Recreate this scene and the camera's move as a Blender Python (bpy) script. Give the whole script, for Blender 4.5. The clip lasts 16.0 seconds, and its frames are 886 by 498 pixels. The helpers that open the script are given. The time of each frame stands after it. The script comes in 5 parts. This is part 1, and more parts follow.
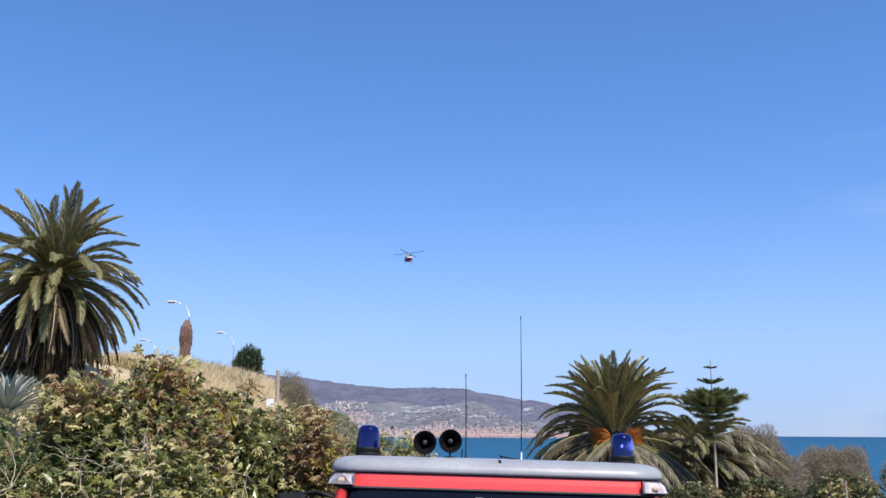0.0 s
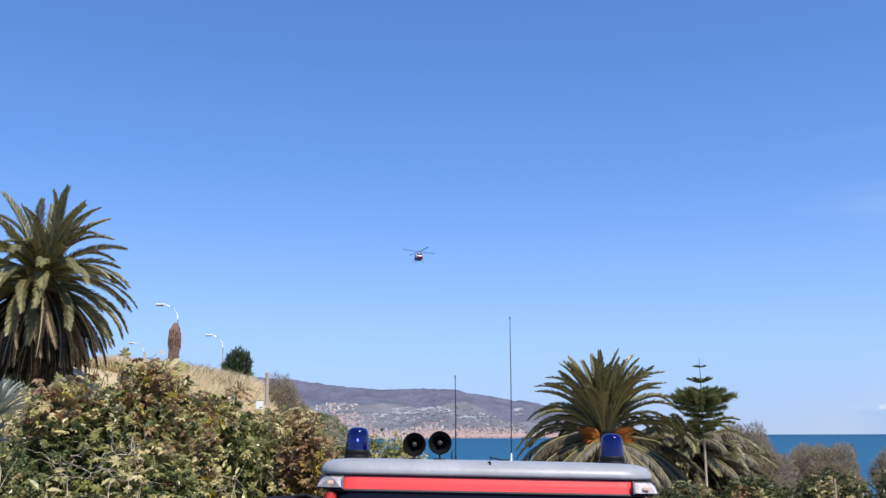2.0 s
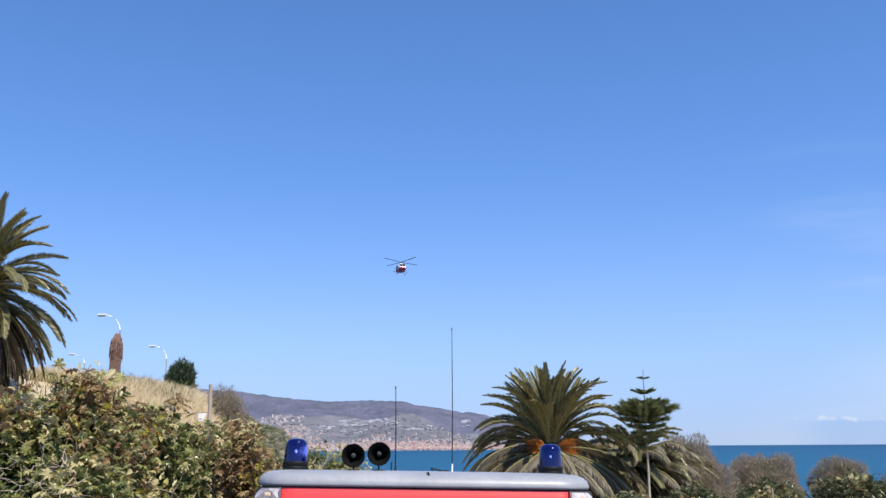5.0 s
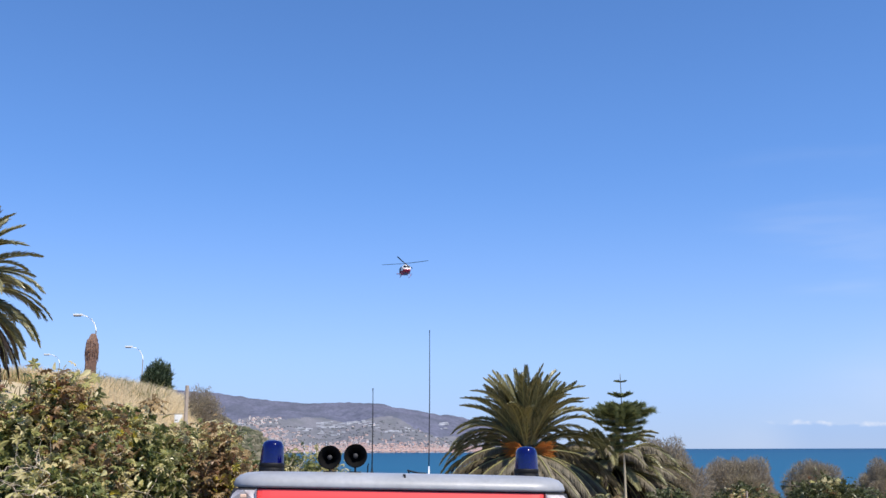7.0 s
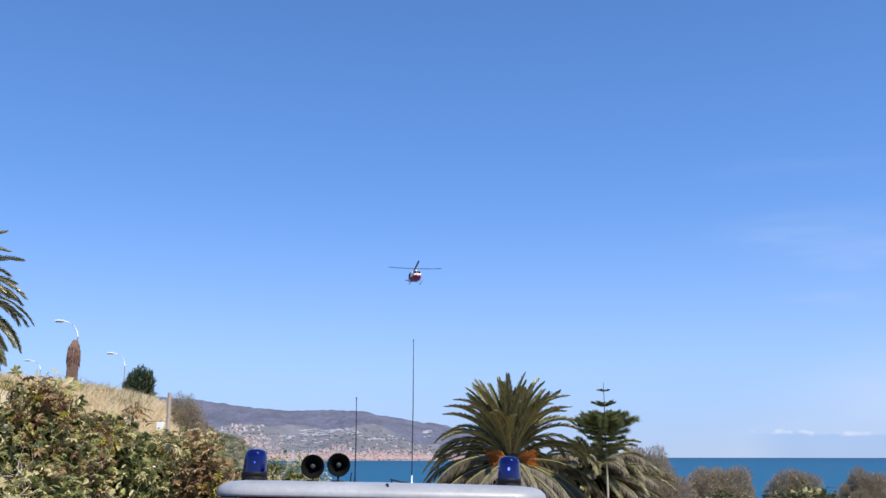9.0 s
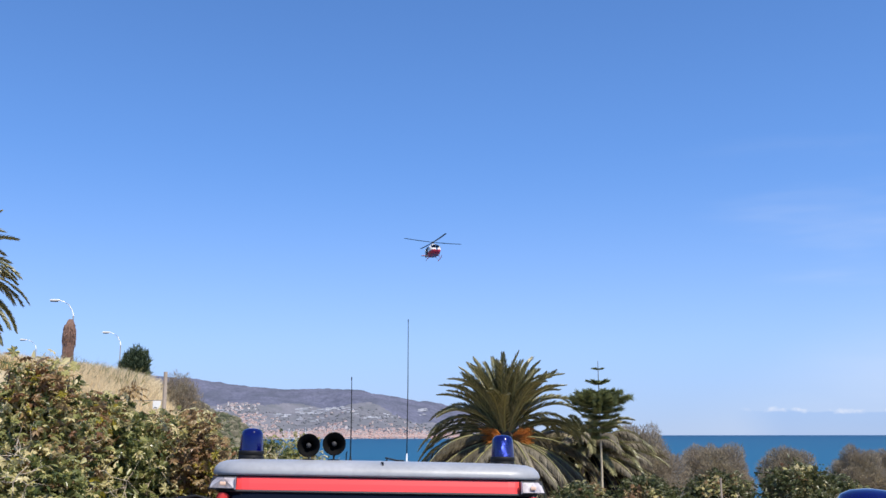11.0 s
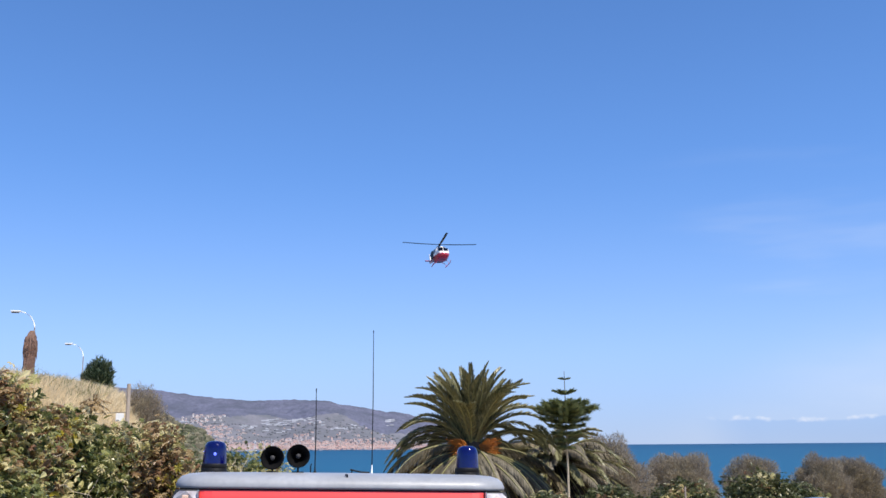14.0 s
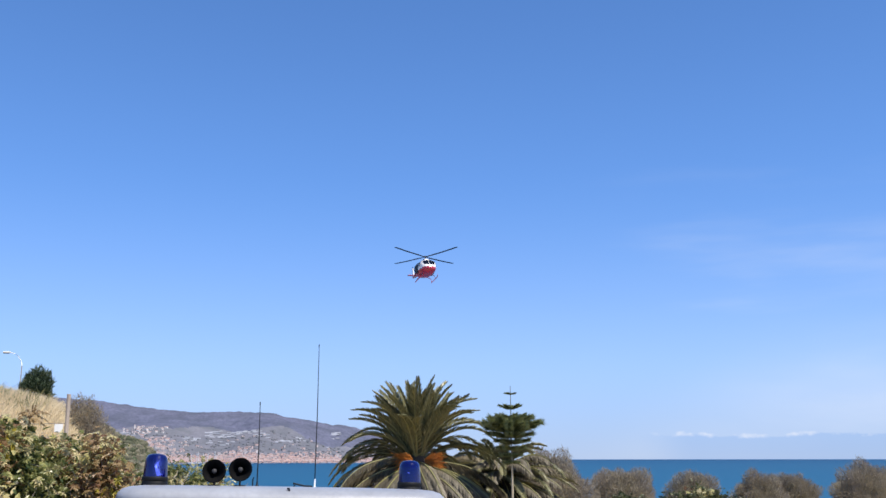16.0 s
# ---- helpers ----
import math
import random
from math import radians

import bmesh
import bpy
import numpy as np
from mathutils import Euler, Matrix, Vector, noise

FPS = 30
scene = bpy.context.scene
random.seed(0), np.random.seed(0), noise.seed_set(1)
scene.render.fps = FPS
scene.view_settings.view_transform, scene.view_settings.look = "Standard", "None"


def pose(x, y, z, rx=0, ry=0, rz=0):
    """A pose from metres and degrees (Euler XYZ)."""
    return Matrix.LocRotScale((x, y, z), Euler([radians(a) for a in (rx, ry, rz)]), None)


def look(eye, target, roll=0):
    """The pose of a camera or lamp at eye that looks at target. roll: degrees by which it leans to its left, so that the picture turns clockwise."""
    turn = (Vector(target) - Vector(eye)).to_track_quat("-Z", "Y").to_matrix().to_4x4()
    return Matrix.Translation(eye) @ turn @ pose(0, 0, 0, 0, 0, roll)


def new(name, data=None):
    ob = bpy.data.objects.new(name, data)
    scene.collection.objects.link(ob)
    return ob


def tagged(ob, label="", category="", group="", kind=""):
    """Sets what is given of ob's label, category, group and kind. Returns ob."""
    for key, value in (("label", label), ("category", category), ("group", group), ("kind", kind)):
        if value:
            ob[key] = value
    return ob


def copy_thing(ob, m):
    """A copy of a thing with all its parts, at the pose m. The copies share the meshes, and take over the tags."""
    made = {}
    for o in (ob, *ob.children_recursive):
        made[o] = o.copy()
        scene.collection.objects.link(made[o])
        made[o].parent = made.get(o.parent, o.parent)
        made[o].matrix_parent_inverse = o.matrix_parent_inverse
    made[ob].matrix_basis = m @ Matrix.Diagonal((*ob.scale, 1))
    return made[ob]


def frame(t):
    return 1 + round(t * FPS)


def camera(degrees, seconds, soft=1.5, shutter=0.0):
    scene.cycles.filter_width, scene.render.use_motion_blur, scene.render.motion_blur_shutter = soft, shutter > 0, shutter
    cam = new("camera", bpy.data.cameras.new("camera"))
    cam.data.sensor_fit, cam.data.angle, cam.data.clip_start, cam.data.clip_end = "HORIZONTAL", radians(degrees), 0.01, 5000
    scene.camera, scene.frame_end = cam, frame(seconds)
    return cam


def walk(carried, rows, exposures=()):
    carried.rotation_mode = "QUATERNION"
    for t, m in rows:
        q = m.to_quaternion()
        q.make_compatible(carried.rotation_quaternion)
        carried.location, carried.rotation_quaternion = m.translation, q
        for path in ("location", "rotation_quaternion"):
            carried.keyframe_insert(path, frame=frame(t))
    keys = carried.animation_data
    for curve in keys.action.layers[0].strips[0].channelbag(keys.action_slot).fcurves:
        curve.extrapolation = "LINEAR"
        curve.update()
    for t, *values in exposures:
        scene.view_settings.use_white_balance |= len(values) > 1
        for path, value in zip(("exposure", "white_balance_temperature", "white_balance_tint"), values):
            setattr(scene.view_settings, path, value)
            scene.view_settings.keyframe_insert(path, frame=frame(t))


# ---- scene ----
cam = camera(50.3, 16.0)
PATH = [
    (0, (0.006, -0.03, 2.27), (0.001, 1.934, 2.649), 0.3),
    (0.5, (0.002, -0.008, 2.271), (-0.004, 1.956, 2.649), 0.2),
    (1, (0.0, 0.006, 2.275), (-0.004, 1.969, 2.657), -0.1),
    (1.5, (0.0, -0.002, 2.273), (0.004, 1.96, 2.66), -0.2),
    (2, (0.011, -0.011, 2.275), (0.029, 1.953, 2.656), -0.2),
    (2.5, (0.021, -0.021, 2.275), (0.058, 1.938, 2.673), -0.4),
    (3, (0.031, -0.016, 2.277), (0.087, 1.94, 2.694), -0.3),
    (3.5, (0.039, -0.052, 2.272), (0.112, 1.904, 2.681), -0.6),
    (4, (0.046, -0.015, 2.269), (0.136, 1.943, 2.668), -0.5),
    (6.5, (0.067, -0.04, 2.267), (0.232, 1.91, 2.681), -0.4),
    (7, (0.064, -0.039, 2.266), (0.234, 1.911, 2.675), -0.2),
    (7.5, (0.068, -0.069, 2.268), (0.24, 1.881, 2.675), 0.1),
    (8, (0.061, -0.081, 2.272), (0.237, 1.866, 2.692), 0.1),
    (8.5, (0.059, -0.055, 2.275), (0.24, 1.89, 2.702), 0.1),
    (9, (0.063, -0.07, 2.274), (0.265, 1.874, 2.699), 0.0),
    (9.5, (0.063, -0.093, 2.277), (0.287, 1.853, 2.685), 0.2),
    (12, (0.068, -0.118, 2.281), (0.275, 1.834, 2.66), -0.3),
    (12.5, (0.071, -0.132, 2.284), (0.291, 1.818, 2.671), -0.5),
    (13, (0.075, -0.151, 2.282), (0.312, 1.796, 2.676), -0.5),
    (13.5, (0.076, -0.135, 2.283), (0.334, 1.808, 2.679), -0.5),
    (14, (0.079, -0.131, 2.283), (0.36, 1.808, 2.685), -0.5),
    (14.5, (0.083, -0.149, 2.287), (0.388, 1.785, 2.695), -0.5),
    (15, (0.083, -0.133, 2.287), (0.412, 1.795, 2.706), -0.5),
    (15.5, (0.084, -0.151, 2.285), (0.436, 1.771, 2.713), -0.3),
    (16, (0.088, -0.207, 2.287), (0.473, 1.708, 2.716), -0.1),
]
walk(cam, [(t, look(eye, aim, roll)) for t, eye, aim, roll in PATH])

# ---- sky and sun ----
SUN_ELEV, SUN_AZ = radians(57), radians(142)   # azimuth clockwise from +y


def make_world():
    world = bpy.data.worlds.new("sky")
    scene.world = world
    world.use_nodes = True
    nt = world.node_tree
    bg = nt.nodes["Background"]
    sky = nt.nodes.new("ShaderNodeTexSky")
    sky.sky_type = "NISHITA"
    sky.sun_disc = False
    sky.sun_elevation, sky.sun_rotation = SUN_ELEV, SUN_AZ
    sky.altitude, sky.air_density, sky.dust_density, sky.ozone_density = 0, 1.0, 0.0, 1.5
    hue = nt.nodes.new("ShaderNodeHueSaturation")
    hue.inputs["Hue"].default_value = 0.5015
    tint = nt.nodes.new("ShaderNodeMix")
    tint.data_type, tint.blend_type = "RGBA", "MULTIPLY"
    tint.inputs[0].default_value = 1.0
    tint.inputs[7].default_value = (1.33, 1.79, 2.78, 1)      # the clear blue of the clip's sky
    soft_sky = nt.nodes.new("ShaderNodeGamma")
    soft_sky.inputs[1].default_value = 0.5
    nt.links.new(sky.outputs[0], soft_sky.inputs[0])
    nt.links.new(soft_sky.outputs[0], tint.inputs[6])
    nt.links.new(tint.outputs[2], hue.inputs["Color"])
    # a low bank of small white clouds over the sea, and thin high veils
    coord = nt.nodes.new("ShaderNodeTexCoord")
    sep = nt.nodes.new("ShaderNodeSeparateXYZ")
    nt.links.new(coord.outputs["Generated"], sep.inputs[0])

    def ramp(src, lo, hi, a=0.0, b=1.0):
        n = nt.nodes.new("ShaderNodeMapRange")
        n.interpolation_type = "SMOOTHSTEP"
        for i, v in enumerate((lo, hi, a, b)):
            n.inputs[i + 1].default_value = v
        nt.links.new(src, n.inputs[0])
        return n.outputs[0]

    def math_node(op, a, b):
        n = nt.nodes.new("ShaderNodeMath")
        n.operation = op
        for i, v in enumerate((a, b)):
            if isinstance(v, (int, float)):
                n.inputs[i].default_value = v
            else:
                nt.links.new(v, n.inputs[i])
        return n.outputs[0]

    def clouds(scale, detail, lo, hi, stretch):
        mp = nt.nodes.new("ShaderNodeMapping")
        mp.inputs["Scale"].default_value = stretch
        nt.links.new(coord.outputs["Generated"], mp.inputs[0])
        n = nt.nodes.new("ShaderNodeTexNoise")
        n.inputs["Scale"].default_value, n.inputs["Detail"].default_value = scale, detail
        nt.links.new(mp.outputs[0], n.inputs[0])
        return ramp(n.outputs[0], lo, hi)

    z, x = sep.outputs[2], sep.outputs[0]
    # a low lavender bank with lit white tops, and a pale veil rising over it to the east
    east = ramp(x, 0.385, 0.44)
    wavy = math_node("MULTIPLY", clouds(9, 3, 0.3, 0.7, (3.0, 3.0, 0.2)), 0.004)
    over = math_node("SUBTRACT", z, wavy)
    below = math_node("MULTIPLY", ramp(over, 0.0170, 0.0190, 1.0, 0.0), east)
    tops = math_node("MULTIPLY", ramp(over, 0.0145, 0.0177), ramp(over, 0.0185, 0.0222, 1.0, 0.0))
    tops = math_node("MULTIPLY", math_node("MULTIPLY", tops, east), clouds(20, 5, 0.38, 0.66, (2.8, 2.8, 4.0)))
    tops = math_node("MULTIPLY", tops, 0.75)
    slope = math_node("SUBTRACT", x, math_node("MULTIPLY", z, 1.15))
    veil = math_node("MULTIPLY", ramp(slope, 0.30, 0.56), clouds(2.2, 5, 0.25, 0.80, (1, 1, 4)))
    veil = math_node("MULTIPLY", math_node("MULTIPLY", veil, ramp(z, 0.05, 0.20, 1.0, 0.0)), 0.60)
    streak = math_node("MULTIPLY", clouds(3.1, 5, 0.50, 0.80, (0.7, 1, 5)), math_node("MULTIPLY", ramp(x, 0.25, 0.5), ramp(z, 0.06, 0.16)))
    streak = math_node("MULTIPLY", math_node("MULTIPLY", streak, ramp(z, 0.16, 0.36, 1.0, 0.0)), 0.26)
    veil = math_node("MAXIMUM", veil, streak)
    veil = math_node("MULTIPLY", veil, math_node("SUBTRACT", 1.0, math_node("MULTIPLY", below, 0.75)))
    cover = math_node("MAXIMUM", tops, veil)
    mix = nt.nodes.new("ShaderNodeMix")
    mix.data_type = "RGBA"
    nt.links.new(cover, mix.inputs[0])
    nt.links.new(ramp(z, 0.02, 0.30, 1.01, 1.17), hue.inputs["Saturation"])
    # deeper overhead, a little dimmer in the sea haze
    depth = math_node("MULTIPLY", ramp(z, 0.0, 0.14, 0.94, 1.01), ramp(z, 0.16, 0.55, 1.0, 0.79))
    deep = nt.nodes.new("ShaderNodeVectorMath")
    deep.operation = "SCALE"
    nt.links.new(hue.outputs[0], deep.inputs[0])
    nt.links.new(depth, deep.inputs["Scale"])
    haze = nt.nodes.new("ShaderNodeMix")
    haze.data_type, haze.blend_type = "RGBA", "MULTIPLY"
    haze.inputs[7].default_value = (0.865, 0.875, 0.97, 1)      # lavender sea haze along the horizon
    nt.links.new(ramp(z, 0.0, 0.10, 1.0, 0.0), haze.inputs[0])
    nt.links.new(deep.outputs[0], haze.inputs[6])
    bank = nt.nodes.new("ShaderNodeMix")
    bank.data_type, bank.blend_type = "RGBA", "MULTIPLY"
    bank.inputs[7].default_value = (0.88, 0.93, 0.99, 1)       # shaded body of the bank
    nt.links.new(below, bank.inputs[0])
    nt.links.new(haze.outputs[2], bank.inputs[6])
    nt.links.new(bank.outputs[2], mix.inputs[6])
    mix.inputs[7].default_value = (5.7, 6.0, 6.8, 1)
    nt.links.new(mix.outputs[2], bg.inputs[0])
    bg.inputs[1].default_value = 0.128
    lamp = bpy.data.lights.new("sun", "SUN")
    lamp.energy, lamp.angle, lamp.color = 5.0, radians(0.53), (1.0, 0.93, 0.82)
    sun = new("sun", lamp)
    way = Vector((math.sin(SUN_AZ) * math.cos(SUN_ELEV), math.cos(SUN_AZ) * math.cos(SUN_ELEV), math.sin(SUN_ELEV)))
    sun.matrix_world = look(way * 50, (0, 0, 0))


make_world()
scene.view_settings.exposure = 0.2


# ---- materials ----
def material(name, color, rough=0.6, metal=0.0, vary=0.0, scale=4.0, color2=None, bump=0.0, island=0.0, through_light=0.0, coat=0.0, spec=0.5,
             transmission=0.0, emit=None, emit_strength=0.0, coords="Object", stretch=(1, 1, 1), obj_random=0.0, fine=0.0):
    m = bpy.data.materials.new(name)
    m.use_nodes = True
    nt = m.node_tree
    p = nt.nodes["Principled BSDF"]
    p.inputs["Roughness"].default_value, p.inputs["Metallic"].default_value = rough, metal
    p.inputs["Specular IOR Level"].default_value = spec
    p.inputs["Coat Weight"].default_value = coat
    p.inputs["Transmission Weight"].default_value = transmission
    if emit:
        p.inputs["Emission Color"].default_value, p.inputs["Emission Strength"].default_value = (*emit, 1), emit_strength
    out = None
    rgb = nt.nodes.new("ShaderNodeRGB")
    rgb.outputs[0].default_value = (*color, 1)
    out = rgb.outputs[0]
    tc = nt.nodes.new("ShaderNodeTexCoord")
    mp = nt.nodes.new("ShaderNodeMapping")
    mp.inputs["Scale"].default_value = stretch
    nt.links.new(tc.outputs[coords], mp.inputs[0])

    def mixed(fac, a, b):
        n = nt.nodes.new("ShaderNodeMix")
        n.data_type = "RGBA"
        nt.links.new(fac, n.inputs[0])
        nt.links.new(a, n.inputs[6])
        if isinstance(b, tuple):
            n.inputs[7].default_value = (*b, 1)
        else:
            nt.links.new(b, n.inputs[7])
        return n.outputs[2]

    def spread(src, lo, hi, a, b):
        n = nt.nodes.new("ShaderNodeMapRange")
        for i, v in enumerate((lo, hi, a, b)):
            n.inputs[i + 1].default_value = v
        nt.links.new(src, n.inputs[0])
        return n.outputs[0]

    c2 = color2 or tuple(c * 0.6 for c in color)
    if island:
        geo = nt.nodes.new("ShaderNodeNewGeometry")
        out = mixed(spread(geo.outputs["Random Per Island"], 0, 1, 0, island), out, c2)
    if obj_random:
        info = nt.nodes.new("ShaderNodeObjectInfo")
        out = mixed(spread(info.outputs["Random"], 0, 1, 0, obj_random), out, c2)
    if vary:
        n = nt.nodes.new("ShaderNodeTexNoise")
        n.inputs["Scale"].default_value, n.inputs["Detail"].default_value = scale, 6
        nt.links.new(mp.outputs[0], n.inputs[0])
        out = mixed(spread(n.outputs[0], 0.35, 0.65, 0, vary), out, c2)
    if fine:
        n = nt.nodes.new("ShaderNodeTexNoise")
        n.inputs["Scale"].default_value, n.inputs["Detail"].default_value = scale * 9, 4
        nt.links.new(mp.outputs[0], n.inputs[0])
        out = mixed(spread(n.outputs[0], 0.4, 0.7, 0, fine), out, tuple(c * 0.5 for c in color))
    nt.links.new(out, p.inputs["Base Color"])
    if bump:
        n = nt.nodes.new("ShaderNodeTexNoise")
        n.inputs["Scale"].default_value, n.inputs["Detail"].default_value = scale * 5, 5
        nt.links.new(mp.outputs[0], n.inputs[0])
        b = nt.nodes.new("ShaderNodeBump")
        b.inputs["Strength"].default_value, b.inputs["Distance"].default_value = bump, 0.05
        nt.links.new(n.outputs[0], b.inputs["Height"])
        nt.links.new(b.outputs[0], p.inputs["Normal"])
    if through_light:
        t = nt.nodes.new("ShaderNodeBsdfTranslucent")
        nt.links.new(out, t.inputs[0])
        mx = nt.nodes.new("ShaderNodeMixShader")
        mx.inputs[0].default_value = through_light
        nt.links.new(p.outputs[0], mx.inputs[1])
        nt.links.new(t.outputs[0], mx.inputs[2])
        nt.links.new(mx.outputs[0], nt.nodes["Material Output"].inputs[0])
    return m


M = {}
M["asphalt"] = material("asphalt", (0.06, 0.058, 0.055), 0.9, vary=0.6, scale=0.6, bump=0.4, fine=0.5)
M["earth"] = material("dry_earth", (0.52, 0.42, 0.27), 0.95, vary=0.8, scale=0.35, color2=(0.36, 0.30, 0.18), bump=0.6, fine=0.5)
M["sea"] = material("sea_water", (0.002, 0.056, 0.130), 0.45, vary=0.8, scale=0.004, color2=(0.002, 0.050, 0.118), bump=0.25, spec=0.15, stretch=(0.35, 1, 1), fine=0.25)

def sea_distance_tint(m):
    """Greener close in, deep blue towards the horizon."""
    nt = m.node_tree
    p = nt.nodes["Principled BSDF"]
    src = p.inputs["Base Color"].links[0].from_socket
    tc = nt.nodes.new("ShaderNodeTexCoord")
    ln = nt.nodes.new("ShaderNodeVectorMath")
    ln.operation = "LENGTH"
    nt.links.new(tc.outputs["Object"], ln.inputs[0])
    mr = nt.nodes.new("ShaderNodeMapRange")
    for i, v in enumerate((500, 3800, 1.0, 0.0)):
        mr.inputs[i + 1].default_value = v
    nt.links.new(ln.outputs["Value"], mr.inputs[0])
    mx = nt.nodes.new("ShaderNodeMix")
    mx.data_type = "RGBA"
    nt.links.new(mr.outputs[0], mx.inputs[0])
    nt.links.new(src, mx.inputs[6])
    mx.inputs[7].default_value = (0.003, 0.082, 0.160, 1)
    nt.links.new(mx.outputs[2], p.inputs["Base Color"])


sea_distance_tint(M["sea"])
# far woods, terraces and trees: distance haze put into the base colours as blue-grey
M["woods"] = material("hazy_winter_woods", (0.145, 0.152, 0.215), 1.0, vary=1.0, scale=0.011, color2=(0.098, 0.108, 0.145), bump=0.4, spec=0.1, fine=0.7)
M["terrace"] = material("hazy_terraced_fields", (0.190, 0.190, 0.220), 1.0, vary=0.95, scale=0.02, color2=(0.135, 0.143, 0.160), spec=0.1, fine=0.4)
M["far_tree"] = material("hazy_tree_foliage", (0.135, 0.145, 0.155), 1.0, island=1.0, color2=(0.18, 0.18, 0.20), spec=0.1)
M["scrub_tuft"] = material("scrub_bush", (0.06, 0.07, 0.04), 1.0, island=1.0, color2=(0.19, 0.17, 0.12), spec=0.1)
M["scrub"] = material("coastal_scrub", (0.10, 0.105, 0.08), 1.0, vary=0.9, scale=0.25, color2=(0.17, 0.16, 0.125), bump=0.6, spec=0.1, fine=0.5)
M["house_wall"] = material("rendered_house_walls", (0.66, 0.41, 0.35), 0.9, island=1.0, color2=(0.62, 0.55, 0.53))
M["house_roof"] = material("clay_roof_tiles", (0.40, 0.25, 0.215), 0.9, island=0.9, color2=(0.40, 0.33, 0.31))
M["house_white"] = material("white_house_walls", (0.80, 0.78, 0.75), 0.9, island=0.5, color2=(0.6, 0.52, 0.48))
M["house_pale"] = material("pale_house_walls", (0.66, 0.63, 0.63), 0.9, island=0.8, color2=(0.5, 0.42, 0.38))
M["greenhouse"] = material("greenhouse_glass", (0.37, 0.38, 0.42), 0.6, island=1.0, color2=(0.23, 0.24, 0.265))
M["straw"] = material("dry_grass", (0.86, 0.74, 0.51), 0.85, island=0.9, color2=(0.72, 0.61, 0.40), through_light=0.45)
M["greengrass"] = material("rough_grass", (0.16, 0.17, 0.07), 0.85, island=0.9, color2=(0.28, 0.25, 0.11), through_light=0.25)
M["leaf_green"] = material("broad_green_leaf", (0.068, 0.102, 0.034), 0.34, island=1.0, color2=(0.33, 0.33, 0.115), through_light=0.35)
M["leaf_dark"] = material("dark_olive_leaf", (0.065, 0.085, 0.026), 0.4, island=0.9, color2=(0.13, 0.13, 0.05), through_light=0.25)
# pale leaves, their colour raised to imitate sunlit tops and glints
M["leaf_pale"] = material("pale_sunlit_leaf", (0.47, 0.44, 0.17), 0.32, island=0.9, color2=(0.72, 0.62, 0.36), through_light=0.35)
M["leaf_red"] = material("reddish_leaf", (0.21, 0.105, 0.050), 0.42, island=1.0, color2=(0.42, 0.31, 0.15), through_light=0.35)
M["leaf_yellow"] = material("yellow_leaf", (0.45, 0.36, 0.04), 0.5, island=0.6, color2=(0.30, 0.26, 0.05), through_light=0.35)
M["twig"] = material("pale_bare_twig", (0.64, 0.53, 0.39), 0.85, vary=0.6, scale=12)
M["stem"] = material("brown_stem", (0.13, 0.09, 0.055), 0.85, vary=0.6, scale=9)
M["frond"] = material("palm_leaflet", (0.046, 0.056, 0.022), 0.32, island=1.0, color2=(0.30, 0.275, 0.135), through_light=0.12, obj_random=0.5)
M["frond_old"] = material("old_palm_leaflet", (0.29, 0.24, 0.155), 0.55, island=1.0, color2=(0.06, 0.05, 0.028), through_light=0.1, obj_random=0.7)
# dead brown leaflets, with the shade under the crown put into the colour
M["frond_dead_shade"] = material("shade_dark_dead_palm_leaflet", (0.070, 0.045, 0.034), 0.8, island=1.0, color2=(0.016, 0.012, 0.011), through_light=0.1, obj_random=0.75)
M["frond_hung"] = material("hanging_tan_palm_leaflet", (0.36, 0.27, 0.19), 0.75, island=0.9, color2=(0.15, 0.10, 0.07), through_light=0.1, obj_random=0.5)
M["rachis"] = material("palm_leaf_stalk", (0.27, 0.26, 0.10), 0.5, vary=0.5, scale=6, color2=(0.2, 0.16, 0.07))
M["trunk"] = material("palm_trunk_bark", (0.12, 0.085, 0.06), 0.95, vary=0.8, scale=5, bump=0.8, fine=0.6)
M["fruit"] = material("orange_palm_fruit_stalk", (0.58, 0.22, 0.035), 0.6, island=0.9, color2=(0.36, 0.13, 0.03))
M["stump"] = material("reddish_brown_fibrous_bark", (0.26, 0.165, 0.13), 0.95, vary=0.8, scale=4, bump=0.8, color2=(0.14, 0.075, 0.055), fine=0.5, stretch=(1, 1, 0.12))
M["needle"] = material("norfolk_pine_needle", (0.17, 0.205, 0.085), 0.5, island=0.9, color2=(0.34, 0.36, 0.17), through_light=0.4)
M["pine_bark"] = material("pale_pine_bark", (0.48, 0.42, 0.31), 0.9, vary=0.5, scale=8, bump=0.5)
M["tamarisk"] = material("tamarisk_twig", (0.42, 0.365, 0.225), 0.9, island=0.9, color2=(0.26, 0.22, 0.185), through_light=0.35, vary=0.8, scale=0.55)
M["cypress"] = material("dark_evergreen_leaf", (0.028, 0.05, 0.02), 0.6, island=0.9, color2=(0.05, 0.075, 0.035), through_light=0.1)
M["agave"] = material("blue_grey_agave", (0.19, 0.225, 0.20), 0.5, vary=0.6, scale=3, color2=(0.29, 0.31, 0.26), obj_random=0.4)
M["galv"] = material("galvanised_steel", (0.78, 0.79, 0.79), 0.5, metal=0.1, vary=0.3, scale=6)
M["lamp_glass"] = material("lamp_cover", (0.75, 0.76, 0.76), 0.3)
M["wood_post"] = material("weathered_wood_post", (0.44, 0.37, 0.31), 0.9, vary=0.6, scale=7, bump=0.5, stretch=(1, 1, 0.15))
M["white_board"] = material("white_painted_board", (0.8, 0.8, 0.78), 0.6, vary=0.2, scale=9)
